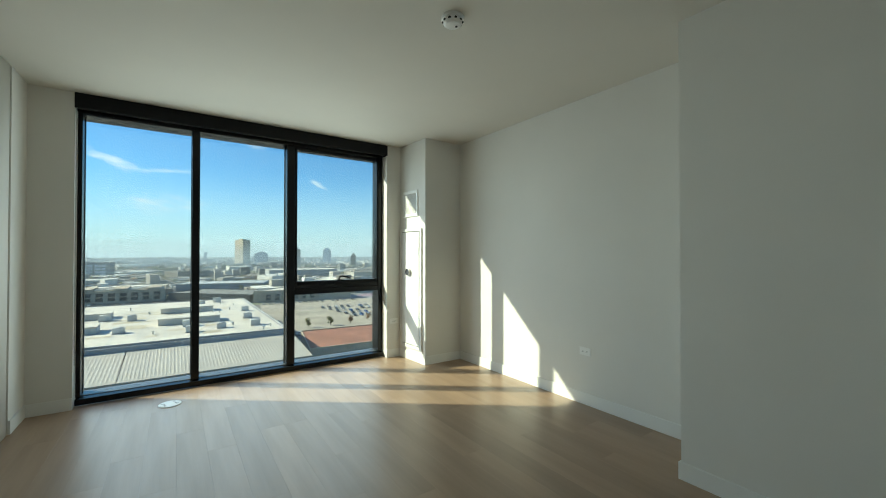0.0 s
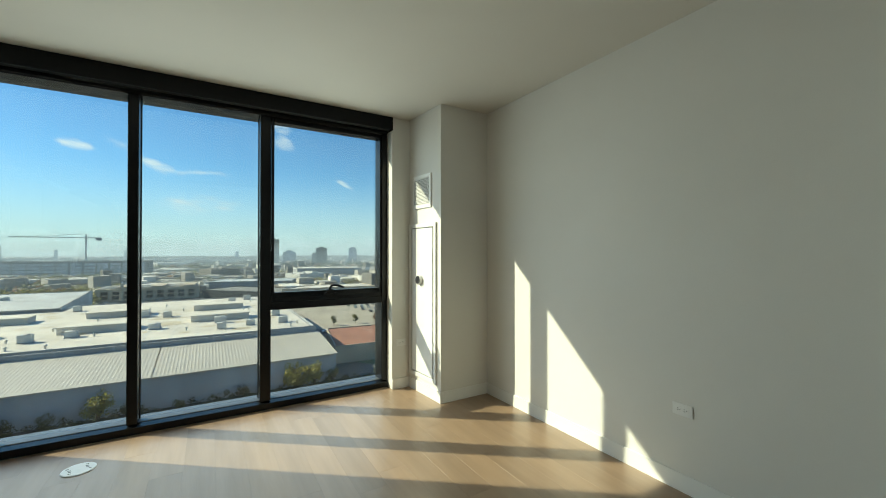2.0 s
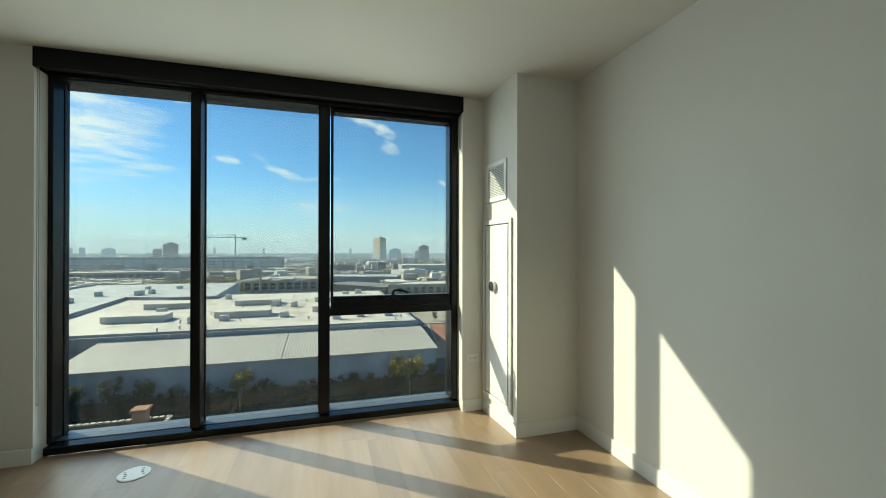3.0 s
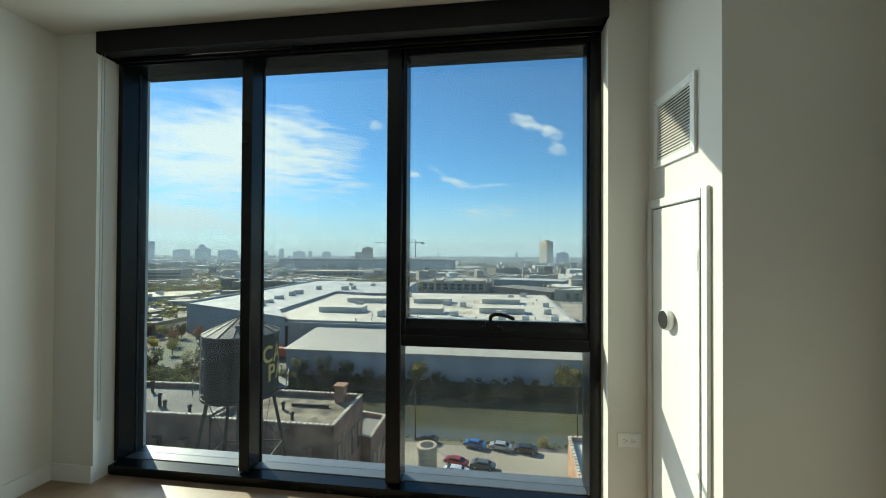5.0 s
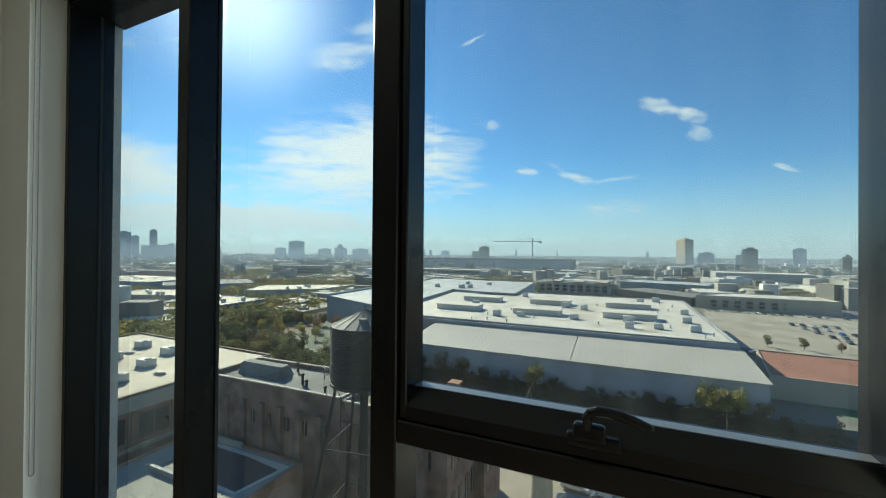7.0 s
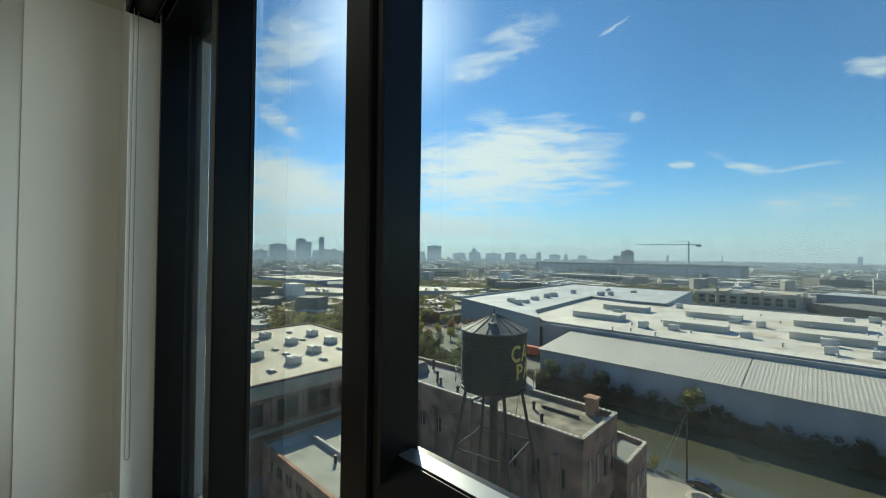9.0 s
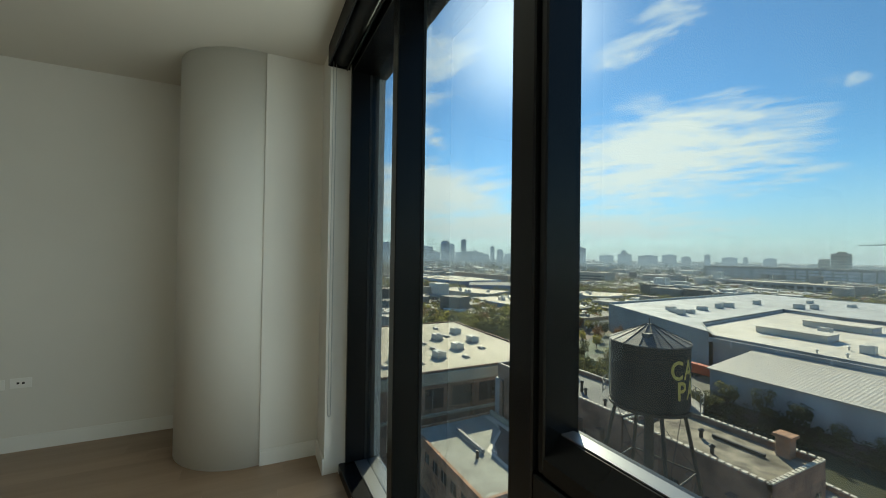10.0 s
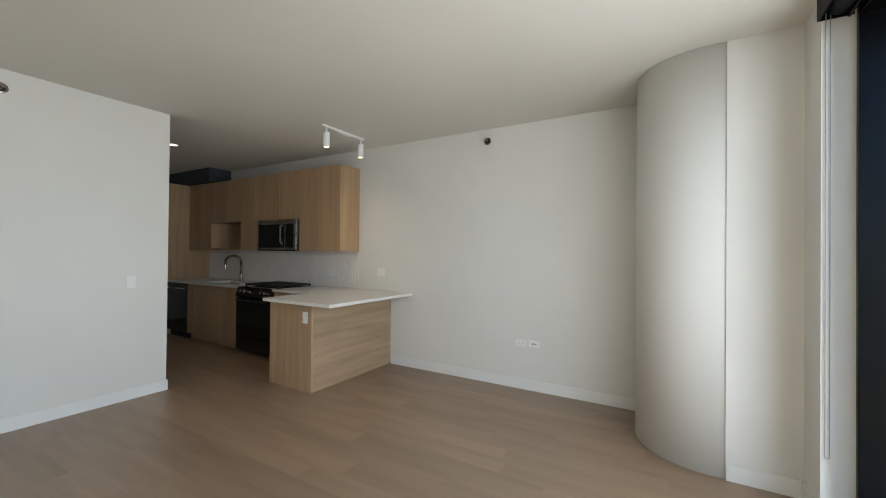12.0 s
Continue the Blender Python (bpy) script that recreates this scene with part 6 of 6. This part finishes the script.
for nm, m_, n_, sd, d0, d1, size in (("mid_woods", LEAF[0], 4200, 3, 180, 520, 0.75), ("mid_green_trees", LEAF[2], 2600, 9, 180, 520, 0.75), ("mid_autumn_trees", LEAF[3], 650, 4, 180, 520, 0.7), ("mid_yellow_trees", LEAF[1], 550, 5, 180, 520, 0.7),
                                     ("far_woods", LEAF[0], 4600, 23, 450, 1200, 1.0), ("far_green_trees", LEAF[2], 2900, 29, 450, 1200, 1.0), ("far_autumn_trees", LEAF[3], 1900, 24, 450, 1200, 1.0),
                                     ("distant_woods", HAZEWOOD, 5200, 14, 1000, 3800, 2.4)):
    rnd = random.Random(sd)
    cl = []
    while len(cl) < n_:
        a = radians(rnd.uniform(-84, 50))
        d = d0 * (d1 / d0) ** rnd.random()
        x, y = d * math.sin(a), d * math.cos(a)
        if built_over(x, y):
            continue
        grow = 1.0 if d < 1000 else 1.5
        for _ in range(rnd.randint(2, 6)):
            cl.append((x + rnd.uniform(-16, 16), y + rnd.uniform(-5, 5), G + rnd.uniform(2.5, 6.5) * grow, rnd.uniform(2.2, 4.2) * grow))
    vs, fs = leaves(cl, 28 if d0 < 300 else 16 if d0 < 800 else 8, size, sd)
    tagged(new(nm, leaf_mesh(nm, vs, fs, m_)), "autumn trees among the far streets", "trees", kind="stuff")



def far_tower(az0, az1, el, away, material, label, rows=8, cols=6, roof_house=True, spin=0.0):
    """A high-rise that fills the bearings az0 to az1 (degrees) up to the height el, away metres off."""
    mid = radians((az0 + az1) / 2)
    w, top = away * radians(az1 - az0), 1.43 + away * math.tan(radians(el)) - G
    d = min(w, 30.0)
    t = thing("high_rise", (away * math.sin(mid), away * math.cos(mid), G), label, "high-rise", "high-rises", rz=-math.degrees(mid) + spin or 360.0)
    part("shaft", box(-w / 2, w / 2, 0, d, 0, top), material, t)
    if roof_house:
        part("roof_house", box(-w / 5, w / 4, d * 0.2, d * 0.7, top, top + 4.5), material, t)
    bm = bmesh.new()
    for r in range(rows):
        z = top * (0.06 + 0.9 * r / rows)
        for c in range(cols):
            x = -w * 0.47 + w * 0.94 * c / cols
            box(x, x + w * 0.7 / cols, -0.35, -0.05, z, z + top * 0.5 / rows, 0, bm)
    part("windows", bm, TAN if material is BEIGE else WINDARK if material in (TAN, BLACKCLAD) else BANDS, t)


far_tower(6.07, 7.72, 1.72, 1600, BEIGE, "tall beige concrete apartment tower", 22, 7, spin=-55.0)
far_tower(8.74, 10.36, 0.05, 1350, BANDS, "glassy blue-white mid-rise block", 7, 9)
far_tower(12.97, 14.46, 0.56, 1250, BLACKCLAD, "dark mid-rise block on the skyline", 9, 6)
far_tower(12.42, 12.95, -0.1, 1250, GARAGE, "low dark wing beside a mid-rise block", 5, 3, False)
far_tower(17.4, 18.5, 0.55, 1500, TOWERS, "haze-paled grey high-rise block on the skyline", 12, 5)
far_tower(21.2, 21.9, -0.2, 1100, TAN, "brown mid-rise block on the skyline", 7, 4)
far_tower(-19.05, -17.5, 0.66, 1150, TAN, "brown mid-rise block on the skyline", 9, 6)
far_tower(-20.0, -19.1, 0.1, 1150, TAN, "lower wing of a brown mid-rise", 6, 4, False)
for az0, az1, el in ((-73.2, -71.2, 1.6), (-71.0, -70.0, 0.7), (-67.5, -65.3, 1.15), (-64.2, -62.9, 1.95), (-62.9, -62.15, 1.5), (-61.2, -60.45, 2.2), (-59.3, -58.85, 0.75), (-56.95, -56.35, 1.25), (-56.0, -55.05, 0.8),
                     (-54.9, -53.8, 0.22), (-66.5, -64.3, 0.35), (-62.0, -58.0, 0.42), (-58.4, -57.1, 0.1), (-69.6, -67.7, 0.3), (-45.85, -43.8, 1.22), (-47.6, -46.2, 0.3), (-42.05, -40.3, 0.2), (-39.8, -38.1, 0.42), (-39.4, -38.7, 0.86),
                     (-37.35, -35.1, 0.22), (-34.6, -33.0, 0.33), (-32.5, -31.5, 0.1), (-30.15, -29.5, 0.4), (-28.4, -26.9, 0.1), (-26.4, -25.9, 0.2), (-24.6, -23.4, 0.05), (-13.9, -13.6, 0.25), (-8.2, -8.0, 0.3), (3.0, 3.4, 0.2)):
    far_tower(az0, az1, el, 2100, TOWERS, "high-rise on the skyline, haze put into its blue-grey", 12, 5, az1 - az0 > 0.6)

crane = thing("tower_crane", (-181, 900, G), "white tower crane over the far rooftops", "crane")
STEELW = mat("crane_paint", (0.62, 0.62, 0.60), 0.6)
part("mast", box(-182.2, -179.8, 899, 901, G, 33), STEELW, crane)
part("jib", box(-275, -160, 899.3, 900.7, 25.6, 27.0), STEELW, crane)
part("counterweight", box(-168, -160, 898.5, 901.5, 21.5, 25.6), WALLG, crane)
part("tie", rod((-181, 900, 33), (-250, 900, 27), 0.4, seg=5), STEELW, crane)

# ---- painted distance haze: added glowing sheets that fade out above the skyline ----
def haze(radius, amount):
    m = bpy.data.materials.new("painted_distance_haze")
    m.use_nodes = True
    n, l = m.node_tree.nodes, m.node_tree.links
    n.remove(n["Principled BSDF"])
    tc = n.new("ShaderNodeTexCoord"); sp = n.new("ShaderNodeSeparateXYZ")
    l.new(tc.outputs["Object"], sp.inputs[0])
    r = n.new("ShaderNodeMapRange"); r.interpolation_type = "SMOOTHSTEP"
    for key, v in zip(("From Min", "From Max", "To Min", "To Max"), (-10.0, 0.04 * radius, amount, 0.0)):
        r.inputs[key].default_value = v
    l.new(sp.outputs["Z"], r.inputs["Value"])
    # The sheet glows by itself, coloured like the sky low down.
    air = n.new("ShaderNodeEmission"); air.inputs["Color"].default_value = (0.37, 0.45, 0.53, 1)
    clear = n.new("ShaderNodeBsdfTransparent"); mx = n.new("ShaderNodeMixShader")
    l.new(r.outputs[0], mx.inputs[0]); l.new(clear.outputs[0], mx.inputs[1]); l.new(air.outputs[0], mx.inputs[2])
    l.new(mx.outputs[0], n["Material Output"].inputs["Surface"])
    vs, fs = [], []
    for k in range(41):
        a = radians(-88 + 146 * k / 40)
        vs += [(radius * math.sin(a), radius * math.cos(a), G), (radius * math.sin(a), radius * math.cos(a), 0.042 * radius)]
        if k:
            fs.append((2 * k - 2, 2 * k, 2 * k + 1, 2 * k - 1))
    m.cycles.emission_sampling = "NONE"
    tagged(new("backdrop", leaf_mesh("backdrop", vs, fs, m)), "glowing pale blue sheets painted as haze over the far city", "haze", kind="structure")


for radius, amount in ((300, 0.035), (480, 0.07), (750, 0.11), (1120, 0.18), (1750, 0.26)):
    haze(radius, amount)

# ---- floor boards ----
floor = tagged(new("floor"), "light oak plank floor with a satin finish", "floor", kind="structure")
random.seed(5)
PW = 0.178
boards = {}


def board(length):
    key = round(length, 2)
    if key not in boards:
        boards[key] = finish("plank", box(-PW / 2 + 0.0001, PW / 2 - 0.0001, -key / 2 + 0.0002, key / 2 - 0.0002, -0.012, 0.0, 0.0004), OAK)
    return boards[key]


def lay(x0, x1, y0, y1):
    x = x0 + PW / 2
    while x < x1:
        y = y0
        first = random.choice((0.45, 0.8, 1.15, 1.4))
        while y < y1 - 0.02:
            ln = min(first if y == y0 else random.choice((1.2, 1.4, 1.6)), y1 - y)
            if y1 - y - ln < 0.25:
                ln = y1 - y
            p = new("plank", board(ln))
            p.parent = floor
            p.matrix_basis = pose(x, y + round(ln, 2) / 2, 0)
            y += ln
        x += PW


def start(x):
    return KY if x < BX else BY - 0.02 if x < JX else JY - 0.02


for k in range(int((XR + 0.1 - XL) / PW) + 1):
    lay(XL + k * PW, XL + k * PW + 0.1, start(XL + k * PW), 4.973)
